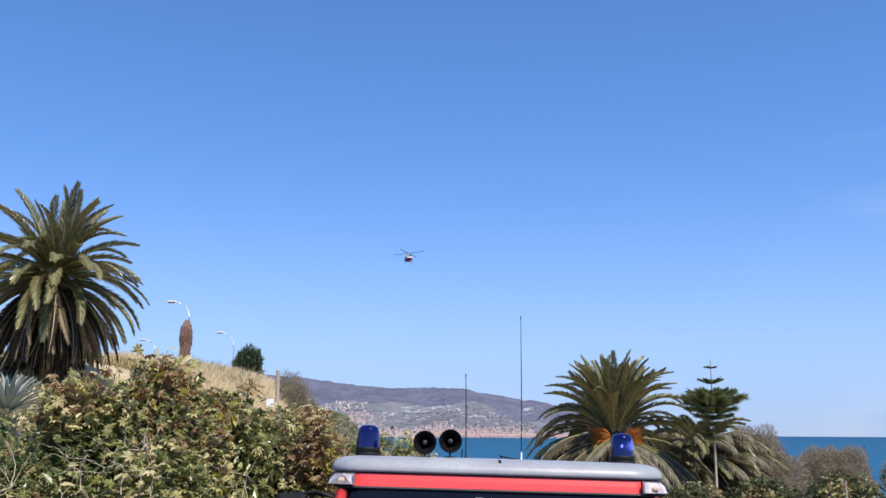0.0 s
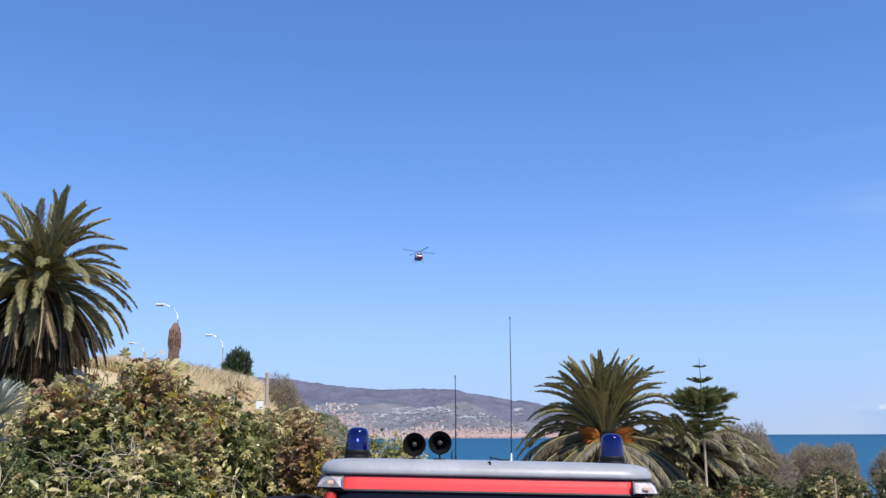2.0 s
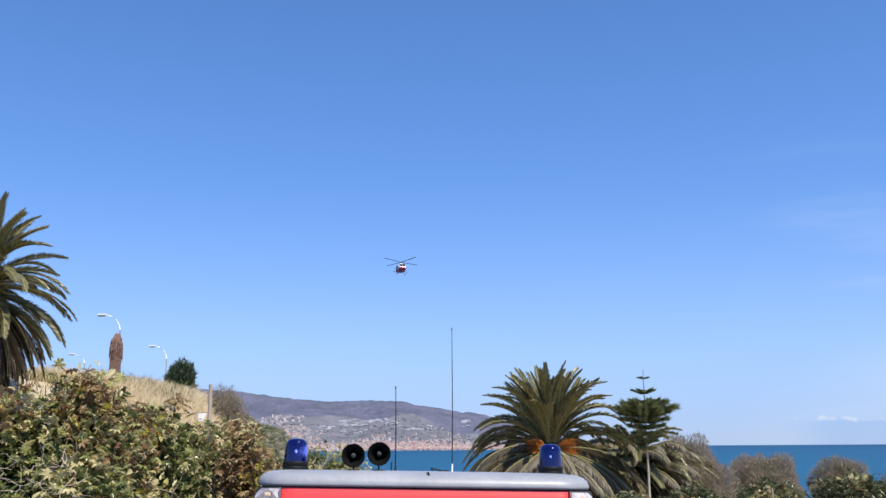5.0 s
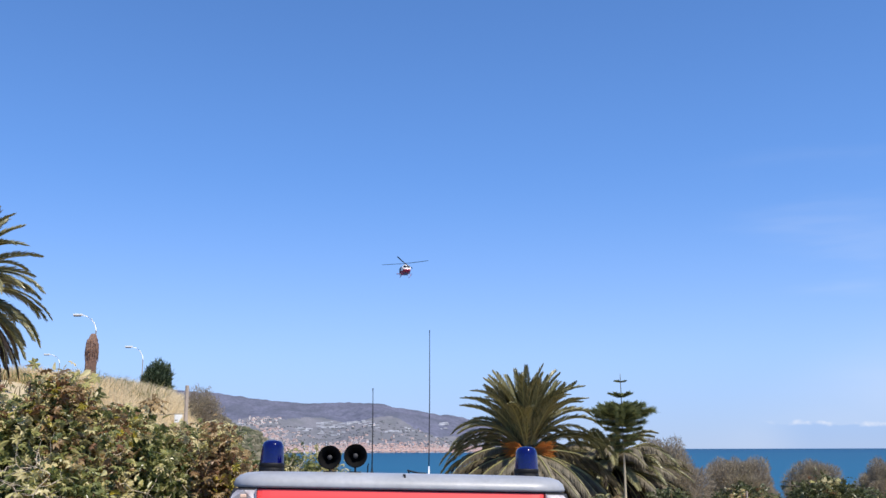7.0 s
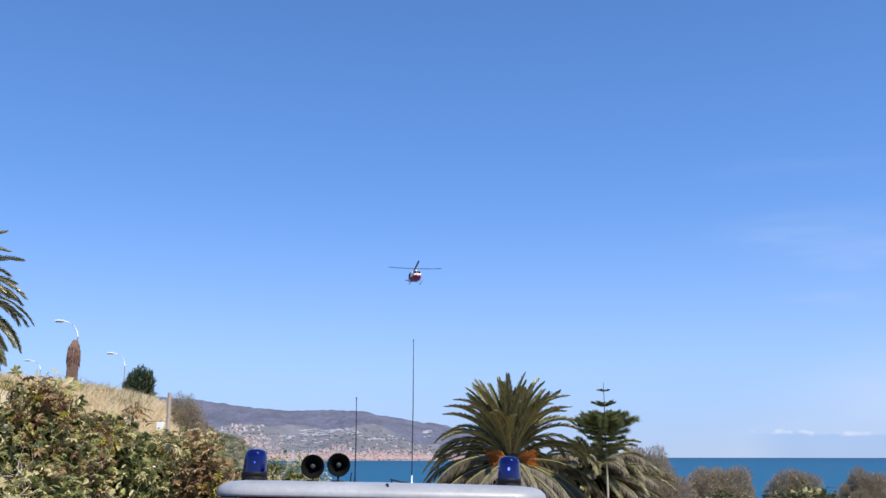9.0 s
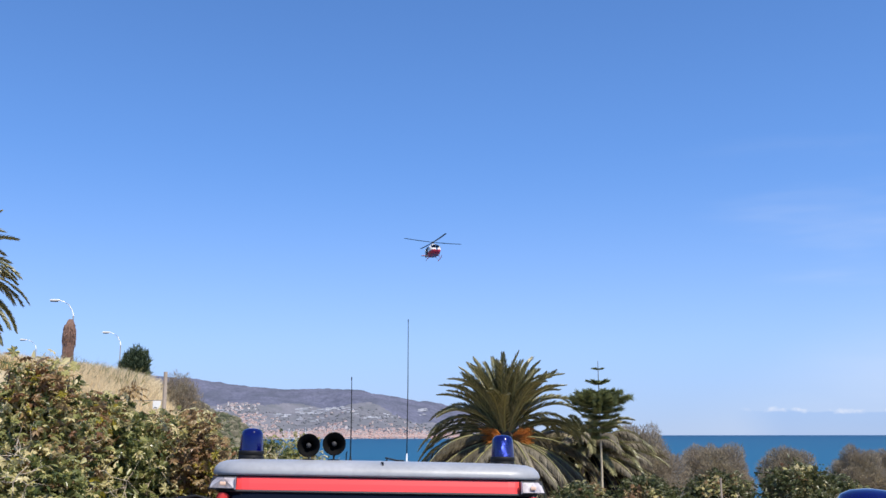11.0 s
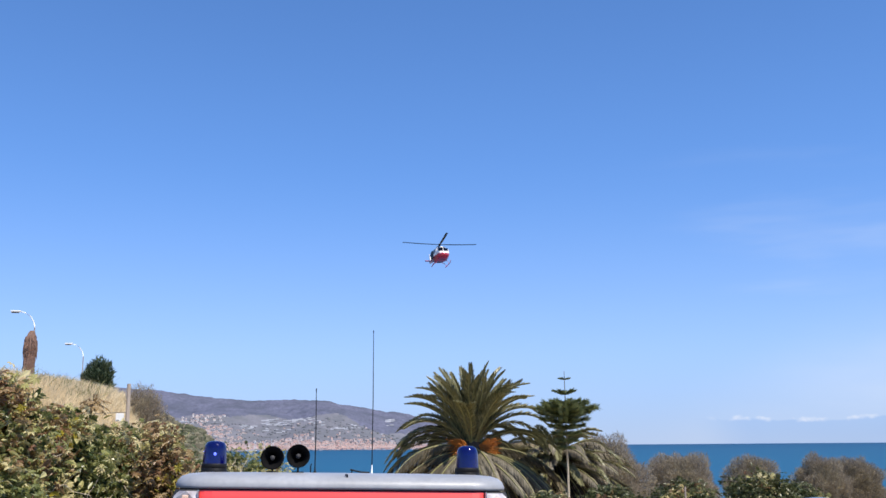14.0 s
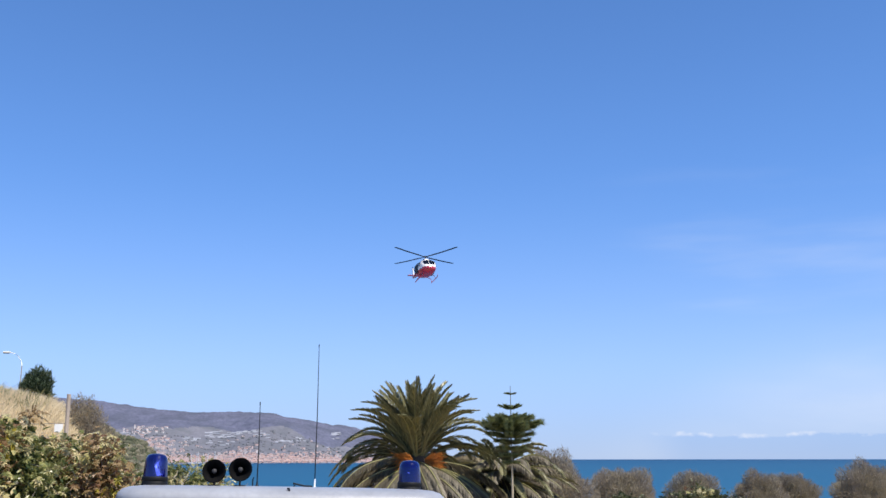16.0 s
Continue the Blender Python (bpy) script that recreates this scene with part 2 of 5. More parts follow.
M["wire"] = material("fence_wire", (0.25, 0.23, 0.21), 0.6, metal=0.6)
# vehicles
M["red"] = material("fire_red_paint", (0.88, 0.065, 0.06), 0.35, coat=0.4, vary=0.25, scale=3, color2=(0.78, 0.05, 0.05))
M["grey_cap"] = material("light_grey_roof_paint", (0.36, 0.37, 0.395), 0.42, vary=0.6, scale=4, color2=(0.26, 0.27, 0.29), fine=0.2, bump=0.03)
M["black"] = material("black_rubber_plastic", (0.008, 0.008, 0.009), 0.6, spec=0.3, vary=0.5, scale=8)
M["horn_black"] = material("matt_black_horn", (0.004, 0.004, 0.0045), 0.85, spec=0.12)
M["grey_trim"] = material("dull_grey_seal", (0.04, 0.04, 0.044), 0.7, vary=0.4, scale=12)
M["glass"] = material("dark_windscreen_glass", (0.006, 0.007, 0.012), 0.08, spec=0.3)
M["lens_clear"] = material("clear_marker_lens", (0.72, 0.67, 0.66), 0.12, coat=0.6, vary=0.9, scale=22, color2=(0.38, 0.32, 0.32))
M["lens_amber"] = material("warm_marker_bulb", (0.85, 0.58, 0.42), 0.25, coat=0.5)
M["beacon_blue"] = material("blue_beacon_plastic", (0.003, 0.005, 0.12), 0.10, transmission=0.45, coat=0.3)
M["mirror"] = material("polished_reflector", (0.6, 0.62, 0.66), 0.2, metal=1.0)
M["bulb"] = material("lit_beacon_bulb", (1, 1, 1), 0.3, emit=(0.85, 0.92, 1.0), emit_strength=14.0)
M["chrome"] = material("bare_metal", (0.6, 0.6, 0.6), 0.3, metal=1.0)
M["white"] = material("white_paint", (0.8, 0.8, 0.79), 0.35, coat=0.3, vary=0.15, scale=4)
M["heli_red"] = material("helicopter_red_paint", (0.44, 0.020, 0.055), 0.35, coat=0.3, vary=0.2, scale=2)
M["heli_white"] = material("helicopter_white_paint", (0.82, 0.80, 0.78), 0.35, coat=0.3, vary=0.15, scale=2)
M["blade"] = material("dark_rotor_blade", (0.006, 0.008, 0.014), 0.6, spec=0.25, vary=0.3, scale=2)
M["tyre"] = material("tyre_rubber", (0.02, 0.02, 0.02), 0.85, vary=0.5, scale=10)


# ---- mesh helpers ----
def mesh_of(name, verts, faces, *mats, smooth=False, index=None):
    me = bpy.data.meshes.new(name)
    me.from_pydata([tuple(v) for v in verts], [], [tuple(f) for f in faces])
    for m in mats:
        me.materials.append(m)
    if index is not None:
        me.polygons.foreach_set("material_index", index)
    if smooth:
        me.polygons.foreach_set("use_smooth", [True] * len(me.polygons))
    me.update()
    return me


def bm_mesh(name, bm, *mats, smooth=False):
    me = bpy.data.meshes.new(name)
    bmesh.ops.recalc_face_normals(bm, faces=bm.faces)
    bm.to_mesh(me)
    bm.free()
    for m in mats:
        me.materials.append(m)
    if smooth:
        me.polygons.foreach_set("use_smooth", [True] * len(me.polygons))
    return me


def part(name, data, parent, label="", m=None):
    """One mesh object under a thing or a part."""
    ob = new(name, data)
    ob.parent = parent
    if m is not None:
        ob.matrix_basis = m
    if label:
        tagged(ob, label)
    return ob


def thing(name, m, label, category, group="", data=None, kind=""):
    ob = new(name, data)
    ob.matrix_basis = m
    return tagged(ob, label, category, group, kind)


def box(bm, cx, cy, cz, sx, sy, sz, bevel=0.0):
    r = bmesh.ops.create_cube(bm, size=1.0, matrix=Matrix.LocRotScale((cx, cy, cz), None, (sx, sy, sz)))
    if bevel:
        es = list({e for v in r["verts"] for e in v.link_edges})
        bmesh.ops.bevel(bm, geom=es, offset=bevel, segments=2, affect="EDGES", profile=0.6)


def lathe(profile, n=24, mat=None, name="turned"):
    """A surface turned about z from (radius, height) pairs."""
    verts, faces = [], []
    for r, z in profile:
        for i in range(n):
            a = 2 * math.pi * i / n
            verts.append((r * math.cos(a), r * math.sin(a), z))
    for k in range(len(profile) - 1):
        for i in range(n):
            j = (i + 1) % n
            faces.append((k * n + i, k * n + j, (k + 1) * n + j, (k + 1) * n + i))
    faces.append(tuple(reversed(range(n))))
    faces.append(tuple((len(profile) - 1) * n + i for i in range(n)))
    return mesh_of(name, verts, faces, mat, smooth=True)


def tube(points, radii, n=6):
    """Vertices and faces of a tapered tube along points."""
    verts, faces = [], []
    pts = [Vector(p) for p in points]
    for k, p in enumerate(pts):
        d = (pts[min(k + 1, len(pts) - 1)] - pts[max(k - 1, 0)]).normalized()
        a = d.orthogonal().normalized()
        b = d.cross(a)
        for i in range(n):
            t = 2 * math.pi * i / n
            verts.append(p + (a * math.cos(t) + b * math.sin(t)) * radii[k])
    for k in range(len(pts) - 1):
        for i in range(n):
            j = (i + 1) % n
            faces.append((k * n + i, k * n + j, (k + 1) * n + j, (k + 1) * n + i))
    faces.append(tuple(range(n)))
    faces.append(tuple((len(pts) - 1) * n + i for i in reversed(range(n))))
    return verts, faces


def joined(pieces):
    verts, faces = [], []
    for v, f in pieces:
        o = len(verts)
        verts += list(v)
        faces += [tuple(i + o for i in q) for q in f]
    return verts, faces


def rounded_ring(hx, y0, y1, r, z, n=6):
    """A rounded rectangle from -hx to hx and y0 to y1 at height z."""
    pts = []
    for cx, cy, a0 in ((hx - r, y1 - r, 0), (-hx + r, y1 - r, 90), (-hx + r, y0 + r, 180), (hx - r, y0 + r, 270)):
        for i in range(n + 1):
            a = radians(a0 + 90 * i / n)
            pts.append((cx + r * math.cos(a), cy + r * math.sin(a), z))
    return pts


def loft(rings, close=True):
    n = len(rings[0])
    verts = [p for ring in rings for p in ring]
    faces = []
    for k in range(len(rings) - 1):
        for i in range(n):
            j = (i + 1) % n
            faces.append((k * n + i, k * n + j, (k + 1) * n + j, (k + 1) * n + i))
    if close:
        faces.append(tuple(reversed(range(n))))
        faces.append(tuple((len(rings) - 1) * n + i for i in range(n)))
    return verts, faces


def smooth_step(a, b, v):
    t = min(1.0, max(0.0, (v - a) / (b - a)))
    return t * t * (3 - 2 * t)


# ---- ground, sea and far shore ----
SEA = -15.0
MOUND_X = (-60, -15, -12, -9, -8.3, -7.6, -6.8, -4, 0)
MOUND_Z = (4.9, 4.6, 4.5, 4.45, 4.32, 3.8, 2.9, -0.3, -3.4)


def ground_z(x, y):
    low = -0.1 * max(0.0, y - 10) - 0.033 * min(max(0.0, y - 5.3), 4.7) - 0.134 * (1 - smooth_step(2.6, 4.4, y))
    low -= 0.0305 * max(-3, min(3, x - 0.22)) * smooth_step(2.8, 4.6, y) * (1 - smooth_step(10, 13, y))
    low = max(low, -18)
    top = float(np.interp(x, MOUND_X, MOUND_Z)) if x < 0 else low
    up = smooth_step(10, 42 - 10 * smooth_step(9.0, 11.5, -x), y) * (1 - 0.62 * smooth_step(47, 54, y)) * (1 - smooth_step(100, 150, y))
    z = low + (top - low) * up if top > low else low
    far = smooth_step(12, 30, y)
    return z + far * 0.25 * noise.noise(Vector((x * 0.22, y * 0.22, 3.1)))


def build_ground():
    xs = [-2600, -600, -300, -150] + [x for x in range(-90, 121, 2)] + [160, 300, 600, 2600]
    ys = [-2600, -600, -300, -150, -80, -40] + [y for y in range(-20, 181, 2)] + [200, 230]
    verts, faces = [], []
    for y in ys:
        for x in xs:
            verts.append((x, y, ground_z(x, y)))
    w = len(xs)
    for j in range(len(ys) - 1):
        for i in range(w - 1):
            faces.append((j * w + i, j * w + i + 1, (j + 1) * w + i + 1, (j + 1) * w + i))
    idx = []
    for f in faces:
        cx, cy = sum(verts[i][0] for i in f) / 4, sum(verts[i][1] for i in f) / 4
        idx.append(1 if -12 < cx < 14 and -30 < cy < 10.5 else 0)
    ob = new("ground", mesh_of("ground", verts, faces, M["earth"], M["asphalt"], smooth=True, index=idx))
    tagged(ob, "dry earth slope falling to the sea, with an asphalt yard", "ground", kind="structure")


def build_sea():
    verts, faces = [], []
    rad = [120, 300, 700, 1500, 2600, 3600, 4400, 4940]
    n = 96
    for r in rad:
        for i in range(n + 1):
            a = radians(-100 + 200 * i / n)
            verts.append((r * math.sin(a), r * math.cos(a), SEA))
    for k in range(len(rad) - 1):
        for i in range(n):
            faces.append((k * (n + 1) + i, (k + 1) * (n + 1) + i, (k + 1) * (n + 1) + i + 1, k * (n + 1) + i + 1))
    ob = new("water", mesh_of("water", verts, faces, M["sea"]))
    tagged(ob, "calm deep blue sea reaching the horizon", "sea", kind="structure")


RIDGE_X = (-3000, -1500, -900, -560, -400, -207, 28, 177, 347, 520, 700, 860)
RIDGE_Z = (330, 290, 225, 196, 182, 166, 163, 141, 110, 72, 20, -30)


def hill_z(x, y):
    """Height of the far shore: x is measured where the ridge stands."""
    s = (y - 2600) / 1000
    xr = x * 3600 / y
    top = float(np.interp(xr, RIDGE_X, RIDGE_Z))
    rise = SEA - 3 + (top - SEA + 3) * (0.55 * s + 0.45 * s * s) if s < 1 else top - (s - 1) * 260
    lump = noise.fractal(Vector((x * 0.004, y * 0.004, 0.3)), 0.9, 2.1, 5) * 24 * min(1, max(0.0, s * 3)) * (1 - 0.6 * max(0, min(1, (s - 0.75) * 4)))
    canopy = noise.noise(Vector((x * 0.035, y * 0.035, 9.0))) * 4.5 * min(1, max(0.0, s * 2))
    fold = (noise.noise(Vector((x * 0.0035 + 4, 0.5, y * 0.0012))) * 26) * math.sin(math.pi * min(1, max(0, s)))
    return rise + lump + canopy + fold


def build_hill():
    xs = np.linspace(-2600, 900, 420)
    ys = np.concatenate([np.linspace(2560, 3650, 120), np.linspace(3700, 4300, 10)])
    verts, faces, idx = [], [], []
    for y in ys:
        for x in xs:
            verts.append((x * y / 3600, y, hill_z(x * y / 3600, y)))
    w = len(xs)
    for j in range(len(ys) - 1):
        for i in range(w - 1):
            faces.append((j * w + i, j * w + i + 1, (j + 1) * w + i + 1, (j + 1) * w + i))
            s = (ys[j] - 2600) / 1000
            edge = 0.64 + 0.14 * noise.noise(Vector((xs[i] * 0.006, ys[j] * 0.002, 1.7)))
            idx.append(1 if s < edge else 0)
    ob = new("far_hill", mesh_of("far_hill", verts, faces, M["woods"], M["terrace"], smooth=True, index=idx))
    tagged(ob, "wooded winter hill with terraced lower slopes, haze in its colours", "hill", kind="structure")


def build_town():
    rng = random.Random(11)
    walls, roofs, pale = [], [], []

    def house(x, y, w, d, h, a, light):
        z = hill_z(x, y) - 3
        c, s = math.cos(a), math.sin(a)

        def p(u, v, q):
            return (x + u * c - v * s, y + u * s + v * c, z + q)
        b = [p(-w, -d, 0), p(w, -d, 0), p(w, d, 0), p(-w, d, 0), p(-w, -d, h), p(w, -d, h), p(w, d, h), p(-w, d, h)]
        quads = [(0, 1, 5, 4), (1, 2, 6, 5), (2, 3, 7, 6), (3, 0, 4, 7)]
        (light if isinstance(light, list) else pale if light else walls).append((b, quads))
        e = 0.6
        r = [p(-w - e, -d - e, h), p(w + e, -d - e, h), p(w + e, d + e, h), p(-w - e, d + e, h), p(-w, 0, h + d * 0.5), p(w, 0, h + d * 0.5)]
        roofs.append((r, [(0, 1, 5, 4), (2, 3, 4, 5), (1, 2, 5), (3, 0, 4)]))

    for _ in range(3600):
        x = rng.uniform(-250, 430)
        s = abs(rng.gauss(0, 0.10)) + 0.006
        if x < -180:
            s += 0.03
        house(x, 2600 + 1000 * s, rng.uniform(1.6, 4.2), rng.uniform(2.2, 3.6), rng.uniform(4, 10), rng.uniform(-0.4, 0.4), rng.random() < 0.6)
    for _ in range(190):     # the village on the spur and houses scattered on the slopes
        if rng.random() < 0.5:
            x, y = rng.uniform(-430, -150), 2600 + 1000 * rng.uniform(0.2, 0.5)
        else:
            x, y = rng.uniform(-420, 460), 2600 + 1000 * rng.uniform(0.08, 0.56)
        house(x, y, rng.uniform(2, 4.5), rng.uniform(2.5, 4), rng.uniform(3.5, 7), rng.uniform(-0.5, 0.5), rng.random() < 0.65)
    house(-362, 3200, 2.2, 2.2, 17, 0.2, True)
    village = []
    for _ in range(46):
        house(rng.gauss(-330, 40), rng.gauss(3195, 22), rng.uniform(2, 4.2), rng.uniform(2.5, 4), rng.uniform(4, 6.5), rng.uniform(-0.5, 0.5), village)
    for _ in range(70):                        # houses strung down the slope under the village
        u = rng.random()
        house(-320 + 70 * u + rng.gauss(0, 26), 3060 - 90 * u + rng.gauss(0, 26), rng.uniform(2.5, 5), rng.uniform(3, 5), rng.uniform(4, 7), rng.uniform(-0.5, 0.5), rng.random() < 0.6)
    for name, pieces, mat, label in (("village_walls", village, "house_white", "white village on a far spur"), ("town_walls", walls, "house_wall", "far town of pink and ochre rendered houses"), ("town_pale_walls", pale, "house_pale", "far pale rendered houses"),
                                     ("town_roofs", roofs, "house_roof", "clay tiled roofs of the far town")):
        v, f = joined(pieces)
        tagged(new(name, mesh_of(name, v, f, M[mat])), label, "town", kind="stuff")
    glass = []
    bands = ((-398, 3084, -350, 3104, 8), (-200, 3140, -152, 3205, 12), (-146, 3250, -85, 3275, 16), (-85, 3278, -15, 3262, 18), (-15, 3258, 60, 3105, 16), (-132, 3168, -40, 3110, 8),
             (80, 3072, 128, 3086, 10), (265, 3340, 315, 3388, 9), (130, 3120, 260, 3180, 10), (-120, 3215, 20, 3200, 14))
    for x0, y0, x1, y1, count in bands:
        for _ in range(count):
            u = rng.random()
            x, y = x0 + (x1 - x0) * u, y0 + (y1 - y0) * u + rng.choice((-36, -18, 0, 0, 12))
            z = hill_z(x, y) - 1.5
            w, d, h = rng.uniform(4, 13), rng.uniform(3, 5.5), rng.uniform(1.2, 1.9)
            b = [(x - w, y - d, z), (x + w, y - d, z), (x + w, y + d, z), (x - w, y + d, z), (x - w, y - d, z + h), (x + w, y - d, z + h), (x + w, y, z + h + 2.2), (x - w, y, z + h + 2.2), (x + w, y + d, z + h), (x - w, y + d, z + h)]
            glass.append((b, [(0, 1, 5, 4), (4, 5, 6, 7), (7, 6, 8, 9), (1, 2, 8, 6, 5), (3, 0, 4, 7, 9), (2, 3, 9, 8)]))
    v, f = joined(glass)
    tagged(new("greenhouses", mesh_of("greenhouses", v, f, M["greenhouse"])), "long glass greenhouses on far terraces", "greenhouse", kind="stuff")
    clumps = []
    for _ in range(1000):                      # trees and hedges among the fields
        x, q = rng.uniform(-480, 520), rng.uniform(0.03, 0.6)
        y = 2600 + 1000 * q
        z, w, h = hill_z(x, y), rng.uniform(2, 6.5), rng.uniform(2.5, 6.5)
        ring = [(x + w * rng.uniform(0.7, 1.2) * math.cos(k * 1.047), y + w * math.sin(k * 1.047), z + h * rng.uniform(0.2, 0.5)) for k in range(6)]
        low = [(px, py, z - 3) for px, py, _ in ring]
        clumps.append((low + ring + [(x, y, z + h)], [(k, (k + 1) % 6, 6 + (k + 1) % 6, 6 + k) for k in range(6)] + [(6 + k, 6 + (k + 1) % 6, 12) for k in range(6)]))
    v, f = joined(clumps)
    tagged(new("far_trees", mesh_of("far_trees", v, f, M["far_tree"])), "far trees and hedges with haze in their colour", "trees", kind="stuff")
    # masts along the far harbour
    for i in range(7):
        x = -142 + i * 11 + rng.uniform(-4, 4)
        v, f = tube([(0, 0, 0), (0, 0, rng.uniform(20, 32))], [0.9, 0.5], 5)
        hull = loft([[(-6, 0, -1), (0, -1.5, -1), (6, 0, -1), (0, 1.5, -1)], [(-8, 0, 2.2), (0, -2.2, 2), (9, 0, 2.6), (0, 2.2, 2)]])
        ob = thing("sailing_boat", pose(x, 2480 + rng.uniform(-20, 20), SEA, 0, 0, rng.uniform(-40, 40)), "small white sailing boat with bare mast on the sea", "boat", "boats in the bay")
        part("mast", mesh_of("mast", v, f, M["white"]), ob)
        part("hull", mesh_of("hull", *hull, M["white"]), ob)


build_ground()
build_sea()
def build_headland():
    """A nearer scrub slope that runs down into the bay."""
    def height(x, y):
        top = float(np.interp(x * 300 / y, (-150, -100, -60, -45.6, -33, -24, -15, -4), (24, 19, 14, 10.8, 5.5, -1.5, -9, -19)))
        u = max(0.0, 1 - ((y - 300) / 75) ** 2)
        return -19 + (top + 19) * u ** 0.8 + u * (2.2 * noise.noise(Vector((x * 0.11, y * 0.11, 2))) + 1.2 * abs(noise.noise(Vector((x * 0.4, y * 0.4, 5)))))

    verts, faces = [], []
    xs, ys = np.linspace(-150, 2, 110), np.linspace(232, 380, 70)
    for y in ys:
        for x in xs:
            verts.append((x, y, height(x, y)))
    rng, tufts = random.Random(17), []
    for _ in range(1600):
        x, y = rng.uniform(-70, -12), rng.uniform(250, 312)
        z, wd, h = height(x, y), rng.uniform(0.5, 1.5), rng.uniform(0.5, 1.7)
        ring = [(x + wd * rng.uniform(0.6, 1.2) * math.cos(k * 1.047), y + wd * math.sin(k * 1.047), z + h * rng.uniform(0.2, 0.6)) for k in range(6)]
        low = [(px, py, z - 1) for px, py, _ in ring]
        tufts.append((low + ring + [(x, y, z + h)], [(k, (k + 1) % 6, 6 + (k + 1) % 6, 6 + k) for k in range(6)] + [(6 + k, 6 + (k + 1) % 6, 12) for k in range(6)]))
    tagged(new("headland_scrub", mesh_of("headland_scrub", *joined(tufts), M["scrub_tuft"])), "low bushes on the headland", "scrub", kind="stuff")
    w = len(xs)
    for j in range(len(ys) - 1):
        for i in range(w - 1):
            faces.append((j * w + i, j * w + i + 1, (j + 1) * w + i + 1, (j + 1) * w + i))
    ob = new("headland", mesh_of("headland", verts, faces, M["scrub"], smooth=True))
    tagged(ob, "scrub-covered headland sloping into the bay", "headland", kind="structure")


build_hill()
build_town()
build_headland()


# ---- the fire vehicle ----
def beacon(parent, x, y, z):
    """A rotating blue beacon: base, dome, and a reflector that turns inside."""
    base = part("beacon", lathe([(0.0745, 0), (0.0765, 0.012), (0.073, 0.035), (0.066, 0.045)], 28, M["black"], "beacon_base"), parent, "blue rotating beacon on a black base", pose(x, y, z))
    dome = lathe([(0.0725, 0.036), (0.0718, 0.05), (0.0685, 0.10), (0.0652, 0.144), (0.0610, 0.166), (0.051, 0.182), (0.034, 0.190), (0.010, 0.193)], 32, M["beacon_blue"], "beacon_dome")
    part("dome", dome, base, "translucent blue dome")
    part("collar", lathe([(0.0745, 0.034), (0.0740, 0.056), (0.0712, 0.060)], 28, M["black"], "beacon_collar"), base)
    verts, faces = [], []
    rings, n = 6, 14
    for k in range(rings):                       # a shallow bowl that opens along -y
        r = 0.008 + 0.040 * k / (rings - 1)
        for i in range(n):
            a = 2 * math.pi * i / n
            verts.append((r * math.cos(a), 0.030 - 14 * r * r, 0.115 + 1.15 * r * math.sin(a)))
    for k in range(rings - 1):
        for i in range(n):
            j = (i + 1) % n
            faces.append((k * n + i, k * n + j, (k + 1) * n + j, (k + 1) * n + i))
    refl = part("reflector", mesh_of("reflector", verts, faces, M["mirror"], smooth=True), base, "turning bright metal reflector")
    part("bulb", lathe([(0.002, 0.105), (0.004, 0.110), (0.006, 0.115), (0.004, 0.12), (0.002, 0.125)], 10, M["bulb"], "bulb"), base, "lit bulb")
    return refl


def horn(parent, x, y, z, roof):
    bell = lathe([(0.010, 0.02), (0.016, 0.0), (0.022, -0.03), (0.036, -0.075), (0.055, -0.11), (0.067, -0.122), (0.068, -0.128), (0.064, -0.129), (0.050, -0.112), (0.030, -0.075), (0.014, -0.04)], 28, M["horn_black"], "horn_bell")
    h = part("siren_horn", bell, parent, "black round siren horn", pose(x, y, z, -90, 0, 0))
    part("driver", lathe([(0.045, 0.0), (0.05, 0.02), (0.05, 0.09), (0.03, 0.10)], 20, M["black"], "driver"), h)
    part("plug", lathe([(0.006, -0.02), (0.015, -0.05), (0.015, -0.100), (0.011, -0.112)], 14, M["grey_trim"], "plug"), h, "grey centre plug")
    bm = bmesh.new()
    box(bm, x, y + 0.03, (z + roof) / 2 - 0.02, 0.012, 0.03, z - roof, 0.003)
    box(bm, x, y + 0.03, roof + 0.004, 0.07, 0.05, 0.008, 0.002)
    part("bracket", bm_mesh("bracket", bm, M["black"]), parent)


def antenna(parent, x, y, z, top, lean=0.0, white=False):
    v, f = tube([(0, 0, 0), (lean * 0.3, 0, (top - z) * 0.5), (lean, 0, top - z)], [0.0042, 0.0036, 0.0022], 6)
    a = part("antenna", mesh_of("antenna", v, f, M["black"]), parent, "thin black whip antenna", pose(x, y, z))
    part("antenna_base", lathe([(0.016, 0), (0.013, 0.008), (0.0065, 0.014), (0.0055, 0.065 if white else 0.03), (0.004, 0.07 if white else 0.034)], 14, M["white"] if white else M["black"], "antenna_base"), a)
    part("tip", lathe([(0.0022, -0.02), (0.0036, -0.015), (0.0036, 0.0), (0.002, 0.003)], 8, M["black"], "tip"), a, m=pose(lean, 0, top - z))


def wheel(parent, x, y):
    w = part("wheel", None, parent, "", pose(x, y, 0.38, 0, 90, 0))
    part("tyre", lathe([(0.23, -0.12), (0.33, -0.125), (0.375, -0.10), (0.38, 0), (0.375, 0.10), (0.33, 0.125), (0.23, 0.12)], 28, M["tyre"], "tyre"), w)
    part("rim", lathe([(0.05, -0.06), (0.12, -0.09), (0.22, -0.11), (0.235, -0.10), (0.235, 0.10), (0.22, 0.11), (0.12, 0.09), (0.05, 0.06)], 20, M["grey_cap"], "rim"), w)
    return w


